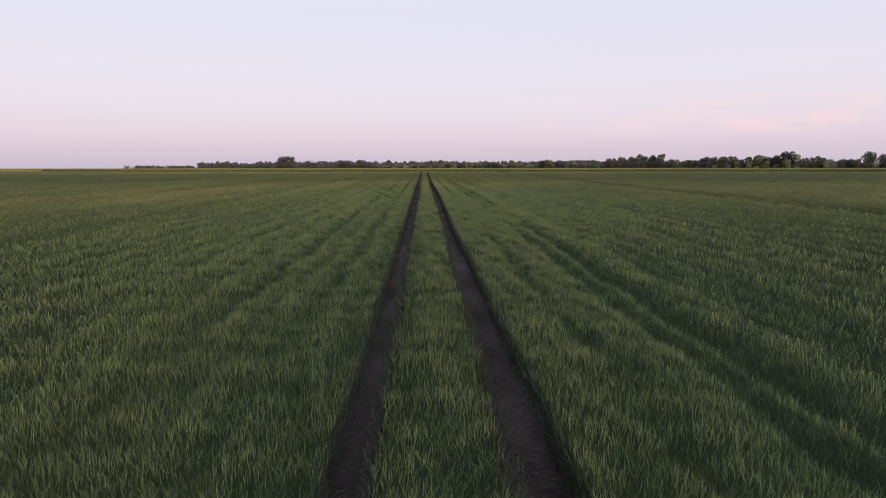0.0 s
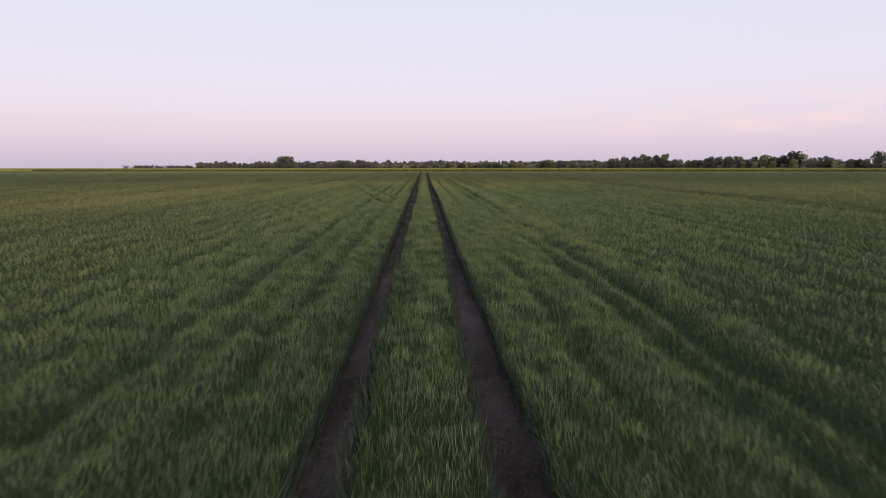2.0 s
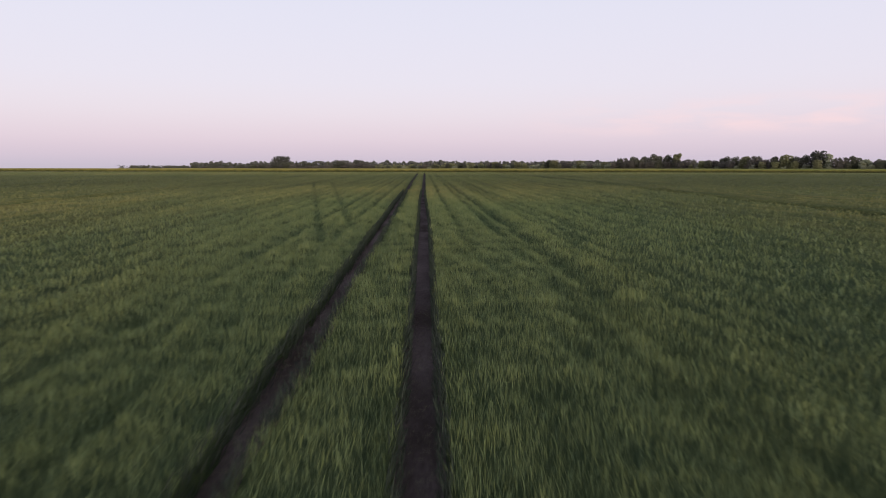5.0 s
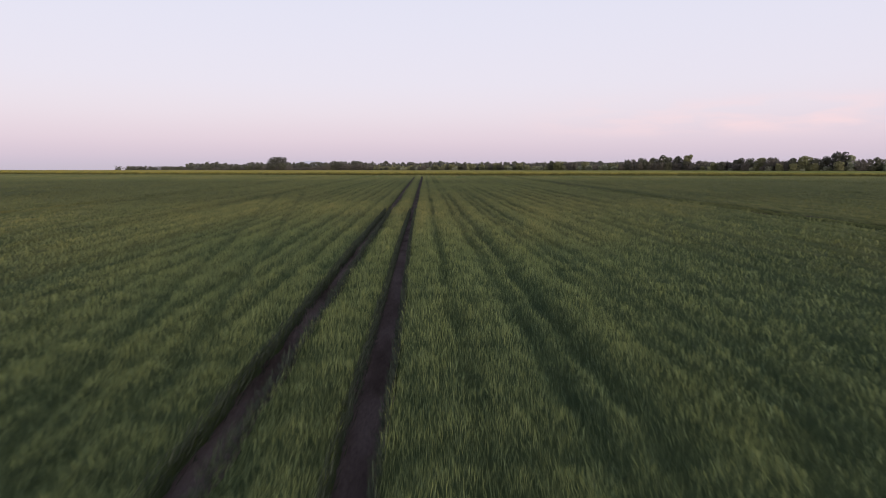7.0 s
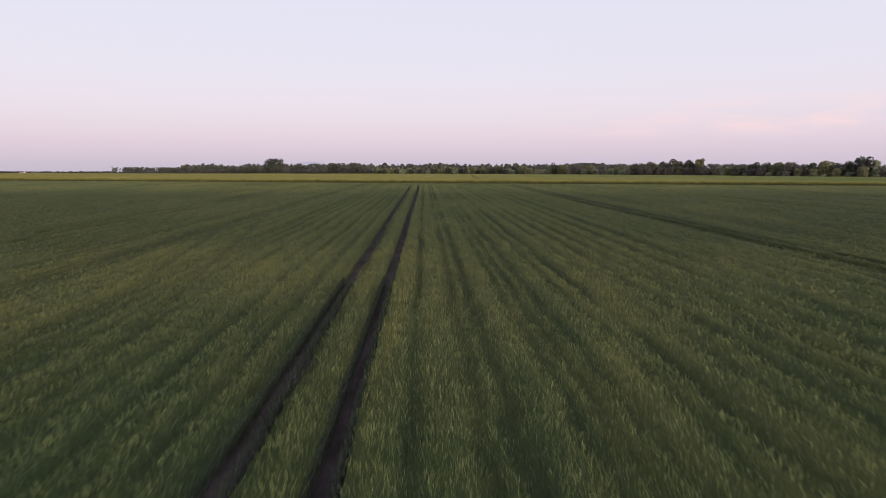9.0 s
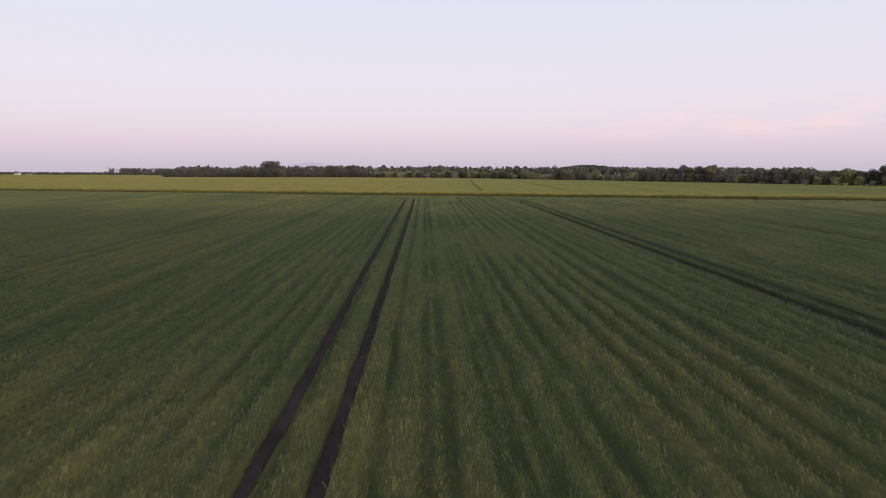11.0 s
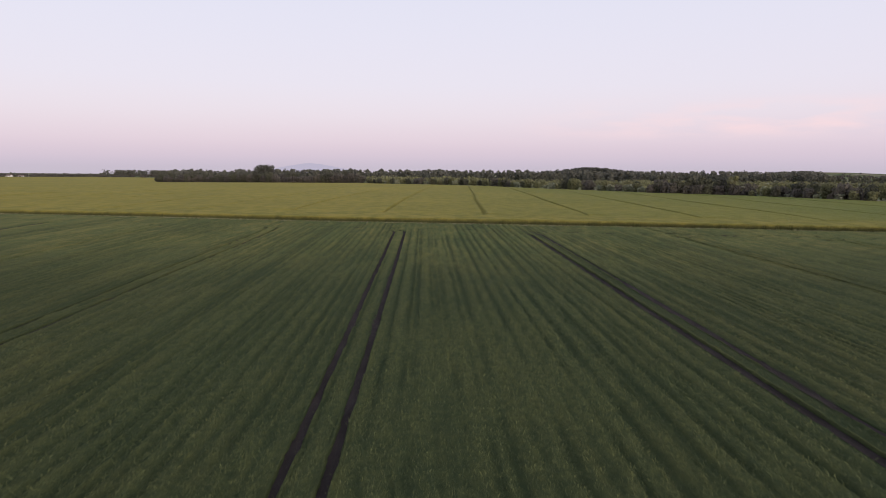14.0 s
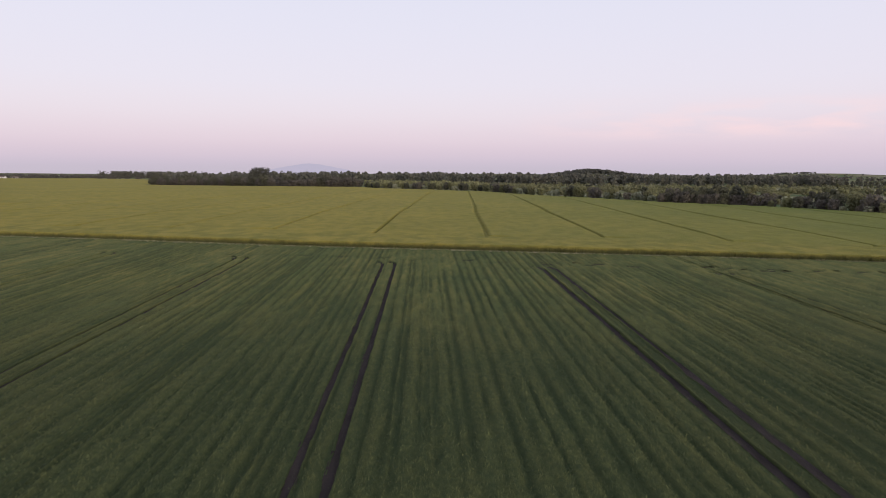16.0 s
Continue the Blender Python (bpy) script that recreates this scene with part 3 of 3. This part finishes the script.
sd = np.stack([np.cos(az) * w, np.sin(az) * w, 0 * w], -1)
bs = np.stack([x, y, 0 * x], -1)
tuft_tris = np.stack([bs - sd, bs + sd, bs + np.stack([rng.normal(0, 0.1, n), rng.normal(0, 0.1, n), h], -1)], 1)
part("dry_grass", mesh_tris("dry_grass", tuft_tris, DRY), verge)["kind"] = "stuff"
tagged(verge, "narrow strip of pale dry grass between crops", "grass verge", kind="structure")


# ---- the barley field ----
WOOD_X = [-1400, -896, -753, -586, -400, -384, -281, -191, -118, -59, -42, 10, 49, 75, 102, 126, 149, 169, 178, 195, 222, 260, 330, 430]
WOOD_Y = [1470, 1455, 1500, 1424, 1200, 1000, 907, 837, 794, 760, 697, 643, 600, 516, 469, 422, 400, 370, 346, 326, 296, 262, 200, 110]


def wood_y(x):
    """Where the barley ends at the wood, the scrub and the far hedge."""
    return np.interp(x, WOOD_X, WOOD_Y)


BARLEY_TRAMS = [-6.8 + 27.0 * k for k in range(-9, 8)]
lane = Waves(51, 5, 0.004, 0.02)
lump = Waves(52, 14, 0.01, 0.4)
lump2 = Waves(53, 14, 0.3, 1.6)


def lean_x(y):
    """The barley was sown at a small angle to the wheat."""
    return 0.058 * (y - 260) + 0.35 * lane(0 * y, y)


def barley_lane(x, y):
    g = np.zeros(np.broadcast(x, y).shape)
    ahead = y - edge_y(x)
    for x0 in BARLEY_TRAMS:
        c = x0 + lean_x(y)
        start = 19.5 + 3.0 * np.sin(x0 * 0.07 + 4.0)
        d = np.abs(x - c)
        deep = 0.5 if 12 < x0 < 24 else 0.88
        g = np.maximum(g, deep * (ahead > start) * np.clip((0.50 - d) / 0.10 + 0.5, 0, 1))
        # the wheel marks bend into the headland
        d = np.abs(ahead - start - 0.5)
        g = np.maximum(g, (np.abs(x - c - (2.4 if x0 > 12 else -2.4 if x0 < -12 else 0.0)) < (3.4 if abs(x0) > 12 else 0.9)) * np.clip((0.6 - d) / 0.3 + 0.5, 0, 1) * 0.8)
    return g


def barley_top(x, y):
    s = y - edge_y(x)
    rise = 1.08 + 0.06 * lump(x, y) + 0.03 * lump2(x, y) + 0.06 * np.exp(-((s - 4) / 5) ** 2)
    near_edge = np.clip((s - 0.15) / 0.45, 0, 1)
    g = barley_lane(x, y) if np.any(s > 0) else 0
    return land(x, y) + 0.05 + rise * near_edge * (1 - g)


lane_bank = np.array([-0.56, -0.44, 0.0, 0.44, 0.56])
lane_x = np.concatenate([x0 + lane_bank for x0 in BARLEY_TRAMS])
bx_list = [np.arange(-150, 130, 1.1), -np.arange(150, 1200, 9.0), np.arange(130, 430, 1.6), lane_x]
bx = np.unique(np.round(np.concatenate(bx_list), 3))


def barley_mesh():
    """Rows of the mesh follow the slanting edge."""
    ss = np.unique(np.round(np.r_[0, 0.35, 0.8, np.arange(1.5, 60, 1.1), spaced(60, 1150, 2.0, 1.035, 60.0)], 3))
    X, S = np.meshgrid(bx, ss)
    Y = edge_y(X) + S
    X = X + lean_x(Y)
    Y = edge_y(X) + S
    V = np.stack([X, Y, barley_top(X, Y)], -1).reshape(-1, 3)
    nx, ny = len(bx), len(ss)
    i = (np.arange(ny - 1)[:, None] * nx + np.arange(nx - 1)[None]).ravel()
    F = np.stack([i, i + 1, i + nx + 1, i + nx], -1)
    mid = V[F].mean(1)
    F = F[mid[:, 1] < wood_y(mid[:, 0]) - 1.0]
    return mesh_from("barley_crop", V, F, BARLEY, True)


barley = new("barley_crop", barley_mesh())
tagged(barley, "tall yellowish-green ripening barley with wheel lanes", "barley", kind="stuff")


def barley_stalks():
    # the standing wall of stalks along the edge
    n = 52000
    x = rng.uniform(-175, 190, n)
    s = rng.uniform(-0.35, 0.5, n)
    y = edge_y(x) + s
    h = rng.uniform(0.8, 1.28, n) * (1 + 0.12 * lump2(x, y))
    az = rng.uniform(0, np.pi, n)
    w = rng.uniform(0.02, 0.05, n)
    sd = np.stack([np.cos(az) * w, np.sin(az) * w, 0 * w], -1)
    b = np.stack([x, y, land(x, y)], -1)
    t = b + np.stack([rng.normal(0, 0.12, n), rng.normal(-0.06, 0.12, n), h], -1)
    stalk = np.stack([b - sd, b + sd, t], 1)
    e = t - np.array([0, 0, 0.16])
    ear = np.stack([e - sd * 0.8, e + sd * 0.8, t + np.array([0, 0, 0.05])], 1)[rng.uniform(0, 1, n) < 0.3]
    # ears over the field, larger clumps farther back
    n = 110000
    s = 0.4 + 110 * rng.uniform(0, 1, n) ** 2.0
    x = rng.uniform(-190, 200, n)
    y = edge_y(x) + s
    ok = (barley_lane(x, y) < 0.3) & (y < wood_y(x) - 1)
    x, y, s = x[ok], y[ok], s[ok]
    n = len(x)
    az = rng.uniform(0, np.pi, n)
    w = rng.uniform(0.05, 0.12, n)
    sd = np.stack([np.cos(az) * w, np.sin(az) * w, 0 * w], -1)
    b = np.stack([x, y, barley_top(x, y) - 0.14], -1)
    t = b + np.stack([rng.normal(0, 0.12, n), rng.normal(0, 0.12, n), rng.uniform(0.15, 0.24, n)], -1)
    return stalk, np.concatenate([ear, np.stack([b - sd, b + sd, t], 1)], 0)


stalks, ears = barley_stalks()
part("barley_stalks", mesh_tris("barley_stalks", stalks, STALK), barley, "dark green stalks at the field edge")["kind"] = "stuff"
part("barley_ears", mesh_tris("barley_ears", ears, BARLEY_EAR), barley, "yellowish ears")["kind"] = "stuff"


# ---- trees ----
def tube(points, radii, sides=6):
    """A tapered branch through the points."""
    vs, fs = [], []
    for k, (p, r) in enumerate(zip(points, radii)):
        p = Vector(p)
        ahead = (Vector(points[min(k + 1, len(points) - 1)]) - Vector(points[max(k - 1, 0)])).normalized()
        u = ahead.orthogonal().normalized()
        v = ahead.cross(u)
        for s in range(sides):
            a = 2 * math.pi * s / sides
            vs.append(p + (u * math.cos(a) + v * math.sin(a)) * r)
    for k in range(len(points) - 1):
        for s in range(sides):
            a, b = k * sides + s, k * sides + (s + 1) % sides
            fs.append((a, b, b + sides, a + sides))
    return vs, fs


def leaf_cloud(r, lobes, count, size, hollow=0.72):
    """Small bent leaf sprays in the shells of uneven lobes: (n, 3, 3) triangles."""
    vol = np.array([a * b * c for _, (a, b, c) in lobes]) ** 0.67
    pick = r.choice(len(lobes), count, p=vol / vol.sum())
    cen, rad = np.array([c for c, _ in lobes])[pick], np.array([a for _, a in lobes])[pick]
    v = r.normal(0, 1, (count, 3))
    v /= np.linalg.norm(v, axis=1, keepdims=True)
    rr = hollow + (1.04 - hollow) * r.uniform(0, 1, (count, 1)) ** 0.6
    c = cen + v * rad * rr
    nrm = v + r.normal(0, 0.2, (count, 3))
    nrm /= np.linalg.norm(nrm, axis=1, keepdims=True)
    ref = r.normal(0, 1, (count, 3))
    u = np.cross(nrm, ref)
    u /= np.linalg.norm(u, axis=1, keepdims=True)
    w = np.cross(nrm, u)
    s = size * r.uniform(0.65, 1.5, (count, 1))
    a, b = c - u * s, c + u * s
    p, q = c + w * s * 0.8 + nrm * s * 0.25, c - w * s * 0.8 + nrm * s * 0.2
    return np.concatenate([np.stack([a, b, p], 1), np.stack([b, a, q], 1)], 0)


def crown_lobes(r, height, width, base, n, pointed=0.0):
    lobes = []
    for k in range(n):
        t = (k + 0.5) / n
        z = base + (height - base) * (0.12 + 0.80 * t)
        prof = math.sin(math.pi * min(0.98, 0.22 + 0.48 * t)) * (1 - pointed * t)
        a = k * 2.4 + r.uniform(-0.5, 0.5)
        off = width * 0.5 * prof * r.uniform(0.25, 0.75)
        rad = width * 0.5 * r.uniform(0.36, 0.6) * (0.55 + 0.5 * prof)
        lobes.append(((math.cos(a) * off, math.sin(a) * off, z), (rad, rad, min(rad * r.uniform(0.7, 0.95), (height - z) * 1.0 + 0.35))))
    return lobes


def make_tree(name, seed, height, width, base, leaf, count, size, label, category="tree", n=11, pointed=0.0):
    r = np.random.default_rng(seed)
    root = new(name)
    tagged(root, label, category)
    lobes = crown_lobes(r, height, width, base, n, pointed)
    vs, fs = tube([(0, 0, -0.4), (0.05 * width * r.normal(), 0.02 * width, base * 0.6 + 0.3), (0.03 * width * r.normal(), 0.04 * width * r.normal(), height * 0.55), (0, 0, height * 0.86)],
                  [0.030 * height, 0.022 * height, 0.013 * height, 0.003 * height], 7)
    for c, _ in lobes[::2]:
        z0 = min(c[2] * 0.75, height * 0.5)
        a, b = tube([(0, 0, z0 * 0.8), (c[0] * 0.5, c[1] * 0.5, z0 + (c[2] - z0) * 0.4), c], [0.011 * height, 0.008 * height, 0.003 * height], 5)
        fs += [tuple(q + len(vs) for q in f) for f in b]
        vs += a
    part("trunk", mesh_from("trunk", vs, fs, BARK, True), root)
    part("crown", mesh_tris("crown", leaf_cloud(r, lobes, count, size), leaf), root)
    return root


def place(ob, x, y, turn=0.0, scale=1.0, tall=1.0):
    """Copies a thing on to the ground."""
    c = copy_thing(ob, pose(x, y, float(land(x, y)), 0, 0, turn))
    c.scale = (scale, scale, scale * tall)
    return c


def put_first(ob, x, y, turn=0.0, scale=1.0):
    ob.matrix_basis = pose(x, y, float(land(x, y)), 0, 0, turn)
    ob.scale = (scale,) * 3


R = random.Random(5)

# the old oak that stands out of the west wood
oak = make_tree("oak_tree", 101, 23.0, 27.0, 2.0, OLD_OAK, 2300, 0.80, "tall broad dark oak rising above the wood edge", n=17)
put_first(oak, -196.0, 886.0)

# the west wood
WOOD_KINDS = [make_tree("wood_tree", 110 + k, h, w, b, m, 760, 0.72, t, n=12)
              for k, (h, w, b, m, t) in enumerate([
                  (15.0, 14.0, 0.8, OAK, "dense dark green broadleaf tree at the wood edge"),
                  (13.0, 14.0, 0.4, DARKWOOD, "dusky brownish-green thorn tree at the wood edge"),
                  (16.5, 13.0, 0.8, OAK, "tall dark green broadleaf tree in the wood"),
                  (11.5, 13.0, 0.3, DARKWOOD, "low dusky thorn tree at the wood edge")])]
spots = []
for x in np.arange(-382, -60, 6.0):
    spots.append((x + R.uniform(-1.5, 1.5), float(wood_y(x)) + R.uniform(4, 8), R.uniform(0.66, 0.80) * (1 + 0.13 * math.sin(x * 0.055) + 0.08 * math.sin(x * 0.17 + 1))))
for x in np.arange(-378, -75, 8.0):
    spots.append((x + R.uniform(-3, 3), float(wood_y(x)) + R.uniform(18, 36), R.uniform(0.74, 0.90) * (1 + 0.13 * math.sin(x * 0.055) + 0.08 * math.sin(x * 0.17 + 1))))
for k, (x, y, s) in enumerate(spots):
    kind = WOOD_KINDS[R.choice((0, 1, 1, 2, 3, 3) if k % 3 else (1, 3))]
    if k < 4:
        kind = WOOD_KINDS[k]
        put_first(kind, x, y, 30 * k, s)
    else:
        place(kind, x, y, R.uniform(0, 360), s * R.uniform(0.92, 1.1))
for k in WOOD_KINDS:
    tagged(k, group="trees of the west wood")

# trees and thorns along the east side of the barley
EDGE_KINDS = [make_tree("hedge_tree", 130 + k, h, w, b, m, 800, 0.42, t, n=13)
              for k, (h, w, b, m, t) in enumerate([
                  (8.5, 8.0, 0.8, OAK, "bushy dark green tree beside the barley field"),
                  (7.5, 8.5, 0.4, DARKWOOD, "dusky rounded thorn tree beside the barley field"),
                  (8.0, 6.5, 0.6, WILLOW, "light green willow beside the barley field"),
                  (5.2, 6.0, 0.2, BLOSSOM, "hawthorn with whitish blossom beside the barley field"),
                  (9.5, 7.5, 1.0, OAK, "taller dark green tree beside the barley field")])]


def along(points, step):
    """Evenly spaced places on a line of points."""
    out = []
    for (ax, ay), (bx_, by_) in zip(points, points[1:]):
        n = max(1, int(math.hypot(bx_ - ax, by_ - ay) / step))
        out += [(ax + (bx_ - ax) * k / n, ay + (by_ - ay) * k / n) for k in range(n)]
    return out


used = set()


def stand(kind, x, y, s, tall=1.0):
    t = R.uniform(0, 360)
    if kind not in used:
        used.add(kind)
        put_first(kind, x, y, t, s)
        return kind
    return place(kind, x, y, t, s, tall)


for kind in EDGE_KINDS:
    tagged(kind, group="trees along the east edge")
# the skyline trees one by one: place, height, kind
EAST = [(128.8, 425.6, 7.6, 1), (134.5, 420.1, 8.2, 0), (140.0, 414.8, 8.2, 0), (144.8, 410.2, 9.5, 0), (150.6, 404.6, 9.0, 4), (158.7, 392.6, 6.4, 1),
        (163.5, 385.4, 5.0, 3), (167.5, 379.4, 5.6, 1), (171.3, 373.5, 7.4, 0), (173.8, 366.7, 7.3, 4), (176.1, 360.5, 7.5, 2), (178.5, 354.3, 7.4, 1)]
EAST += [(180.9, 349.0, 5.8, 1), (184.0, 345.3, 6.9, 0), (187.6, 341.1, 8.0, 2), (190.8, 337.3, 6.8, 0), (193.4, 334.3, 7.6, 4), (203.9, 322.3, 6.3, 1),
         (207.4, 318.4, 6.8, 0), (210.5, 314.9, 5.1, 3), (214.4, 310.7, 5.1, 1), (216.6, 308.2, 5.3, 0), (222.3, 302.1, 8.8, 4), (227.3, 297.2, 7.6, 1)]
TALL = [8.5, 7.5, 8.0, 5.2, 9.5]
for x, y, h, k in EAST:
    stand(EDGE_KINDS[k], x + 2.0, y + 2.0, h / TALL[k] * 1.04)
# the close row of thorns under them
for x, y in along([(124, 426), (150, 401), (156, 392)], 3.2):
    stand(EDGE_KINDS[R.choice((0, 1, 1))], x + R.uniform(1, 3), y + R.uniform(1, 3), R.uniform(0.70, 0.88))
for x, y in along([(156, 392), (169, 371), (178, 347), (195, 327), (222, 297), (262, 262), (330, 202)], 4.4):
    stand(EDGE_KINDS[R.choice((0, 1, 1, 2, 2, 3, 3))], x + R.uniform(1, 3), y + R.uniform(0, 3), R.uniform(0.40, 0.72))
# the looser fringe towards the west wood
for x, y in along([(-58, 762), (-41, 699), (11, 645), (50, 602), (76, 518), (103, 471), (124, 426)], 6.0):
    stand(EDGE_KINDS[R.choice((0, 1, 2, 2, 3))], x + R.uniform(2, 6), y + R.uniform(3, 7), R.uniform(0.6, 1.0))
round_tree = make_tree("round_tree", 150, 9.9, 8.5, 1.2, OLD_OAK, 1300, 0.40, "round dark green tree standing above the hedge", n=14)
put_first(round_tree, 198.5, 331.5)
tall_willow = make_tree("willow_tree", 151, 10.3, 5.5, 1.2, WILLOW, 900, 0.40, "slender light green willow above the hedge", n=11)
put_first(tall_willow, 155.5, 400.0)
pale_willow = make_tree("willow_tree", 152, 8.8, 5.0, 0.6, BLOSSOM, 800, 0.38, "pale green shrubby willow above the hedge", n=10)
put_first(pale_willow, 202.0, 327.5)

# the scrub behind
SCRUB_KINDS = [make_tree("scrub_bush", 160 + k, h, w, 0.2, m, 170, 0.62, t, "bush", n=6)
               for k, (h, w, m, t) in enumerate([
                   (4.2, 5.5, WILLOW, "light green willow bush in the scrub"),
                   (3.6, 5.0, BLOSSOM, "pale blossoming hawthorn bush in the scrub"),
                   (4.8, 5.0, OAK, "dark green bush in the scrub"),
                   (3.8, 5.5, WILLOW, "yellowish green bush in the scrub")])]
for kind in SCRUB_KINDS:
    tagged(kind, group="bushes of the scrub")


def in_scrub(x, y):
    return y > wood_y(x) + 9 and x > 70 + (y - 520) * 0.05


count = 0
while count < 290:
    u = R.random()
    y = 330 + 440 * u ** 1.2
    x = R.uniform(90, 95 + y * 0.72)
    if in_scrub(x, y):
        stand(SCRUB_KINDS[R.choice((0, 0, 1, 2, 3, 3))], x, y, R.uniform(0.6, 1.35))
        count += 1


def far_wood(name, spots_, size, leaf, per, label, wide=0.62):
    """A far stretch of wood as one mass of small crowns."""
    r = np.random.default_rng(len(spots_))
    tris = []
    for x, y, h in spots_:
        z = float(land(x, y))
        lobes = crown_lobes(r, h, h * wide * r.uniform(0.8, 1.2), h * 0.06, 5)
        t = leaf_cloud(r, lobes, per, size * r.uniform(0.8, 1.2))
        tris.append(t + np.array([x, y, z]))
    ob = new(name, mesh_tris(name, np.concatenate(tris, 0), leaf))
    return tagged(ob, label, "wood", kind="stuff")


def spread(n, test, xr, yr, hr):
    out = []
    while len(out) < n:
        x, y = R.uniform(*xr), R.uniform(*yr)
        if test(x, y):
            out.append((x, y, R.uniform(*hr)))
    return out


# scrub farther back, the forest behind it, and the far edges
far_wood("far_scrub", spread(520, lambda x, y: x > 40 + (y - 600) * 0.02 and x < 40 + y * 0.75 and y > wood_y(x) + 30, (40, 900), (560, 1000), (3.2, 6.5)), 0.9, WILLOW, 42, "light green scrub reaching to the forest", 1.2)
far_wood("far_scrub", spread(160, lambda x, y: y > wood_y(x) + 12, (-60, 75), (640, 900), (4.5, 9.0)), 0.9, WILLOW, 46, "fresh green young trees beside the wood", 0.9)
far_wood("far_forest", spread(800, lambda x, y: x < 60 + y * 0.55 and x > -0.36 * y, (-450, 900), (960, 1160), (14, 20)), 2.0, PINE, 34, "dark forest along the skyline", 0.55)
far_wood("far_forest", spread(200, lambda x, y: abs(x) < y, (430, 1150), (880, 1180), (7, 13)), 1.4, OAK, 40, "dark wood behind the scrub", 0.7)
far_wood("wooded_hill", spread(400, lambda x, y: True, (350, 600), (1720, 1900), (10, 14)), 1.9, PINE, 34, "low wooded hill beyond the forest", 0.7)
far_wood("far_forest", spread(90, lambda x, y: True, (-820, -640), (1690, 1780), (16, 18)), 1.8, PINE, 34, "dark block of forest on the skyline", 0.7)
far_wood("far_hedge", spread(620, lambda x, y: y > wood_y(x) + 5, (-1400, -540), (1430, 1900), (3, 7)), 1.9, DARKWOOD, 16, "line of hedges and garden trees beyond the barley", 0.9)
far_wood("far_hedge", spread(420, lambda x, y: x > 0.3 * y, (500, 2900), (1300, 3300), (5, 9)), 2.4, DARKWOOD, 16, "hedges between far fields", 2.0)

far_wood("far_forest", spread(260, lambda x, y: True, (-2400, -300), (2300, 2800), (5, 9)), 3.0, PINE, 14, "wooded skyline far beyond the barley", 1.6)


far_wood("far_hedge", spread(46, lambda x, y: True, (1980, 2240), (3540, 3640), (7, 11)), 2.6, PINE, 16, "clump of trees on a far low hill", 1.3)


# ---- far houses ----
def house(x, y, length, depth, eaves, ridge, turn, label):
    root = new("house")
    tagged(root, label, "house", "far houses")
    a, b = length / 2, depth / 2
    v = [(-a, -b, -0.5), (a, -b, -0.5), (a, b, -0.5), (-a, b, -0.5), (-a, -b, eaves), (a, -b, eaves), (a, b, eaves), (-a, b, eaves), (-a, 0, ridge), (a, 0, ridge)]
    part("wall", mesh_from("wall", v, [(0, 1, 5, 4), (2, 3, 7, 6), (1, 2, 6, 9, 5), (3, 0, 4, 8, 7), (3, 2, 1, 0)], WHITEWASH), root, "whitewashed wall")
    o = 0.5
    k = (ridge - eaves) / b
    rv = []
    for dz in (0.05, 0.35):
        rv += [(-a - o, -b - o, eaves - k * o + dz), (a + o, -b - o, eaves - k * o + dz), (a + o, 0, ridge + dz), (-a - o, 0, ridge + dz), (a + o, b + o, eaves - k * o + dz), (-a - o, b + o, eaves - k * o + dz)]
    rf = [(6, 7, 8, 9), (9, 8, 10, 11), (3, 2, 1, 0), (5, 4, 2, 3), (0, 1, 7, 6), (4, 5, 11, 10), (0, 6, 9, 3), (3, 9, 11, 5), (1, 2, 8, 7), (2, 4, 10, 8)]
    part("roof", mesh_from("roof", rv, rf, TILES), root, "dull brown tiled roof")
    for wx_ in np.linspace(-a * 0.65, a * 0.65, 3):
        w = [(wx_ - 0.7, -b - 0.06, 0.8), (wx_ + 0.7, -b - 0.06, 0.8), (wx_ + 0.7, -b - 0.06, 2.1), (wx_ - 0.7, -b - 0.06, 2.1),
             (wx_ - 0.7, -b + 0.1, 0.8), (wx_ + 0.7, -b + 0.1, 0.8), (wx_ + 0.7, -b + 0.1, 2.1), (wx_ - 0.7, -b + 0.1, 2.1)]
        part("window", mesh_from("window", w, [(0, 1, 2, 3), (0, 4, 5, 1), (1, 5, 6, 2), (2, 6, 7, 3), (3, 7, 4, 0)], DARK_PANE), root, "dark window pane")
    root.matrix_basis = pose(x, y, float(land(x, y)), 0, 0, turn)


house(-904, 1476, 11, 7, 3.4, 5.8, -12, "white house with a tiled roof beyond the barley")
house(-882, 1482, 10, 6, 2.6, 4.6, 20, "low white farm building beyond the barley")

# ---- the mountain ----
mx = np.linspace(-1, 1, 60)
ridge = Waves(61, 8, 0.8, 6)
mv, mf = [], []
for k, u in enumerate(mx):
    top = -22 + 58 * max(0.0, (1 - abs(u) ** 1.3)) + 1.6 * float(ridge(np.array(u), np.array(0.3)))
    for y, z in ((4560, -60), (4640, top * 0.55 - 10), (4720, top), (4820, -60)):
        mv.append((-850 + u * 360, y, z))
for k in range(len(mx) - 1):
    for j in range(3):
        mf.append((k * 4 + j, k * 4 + 4 + j, k * 4 + 5 + j, k * 4 + 1 + j))
mountain = new("mountain", mesh_from("mountain", mv, mf, HAZE, True))
tagged(mountain, "pale blue mountain in the evening haze", "mountain", kind="structure")
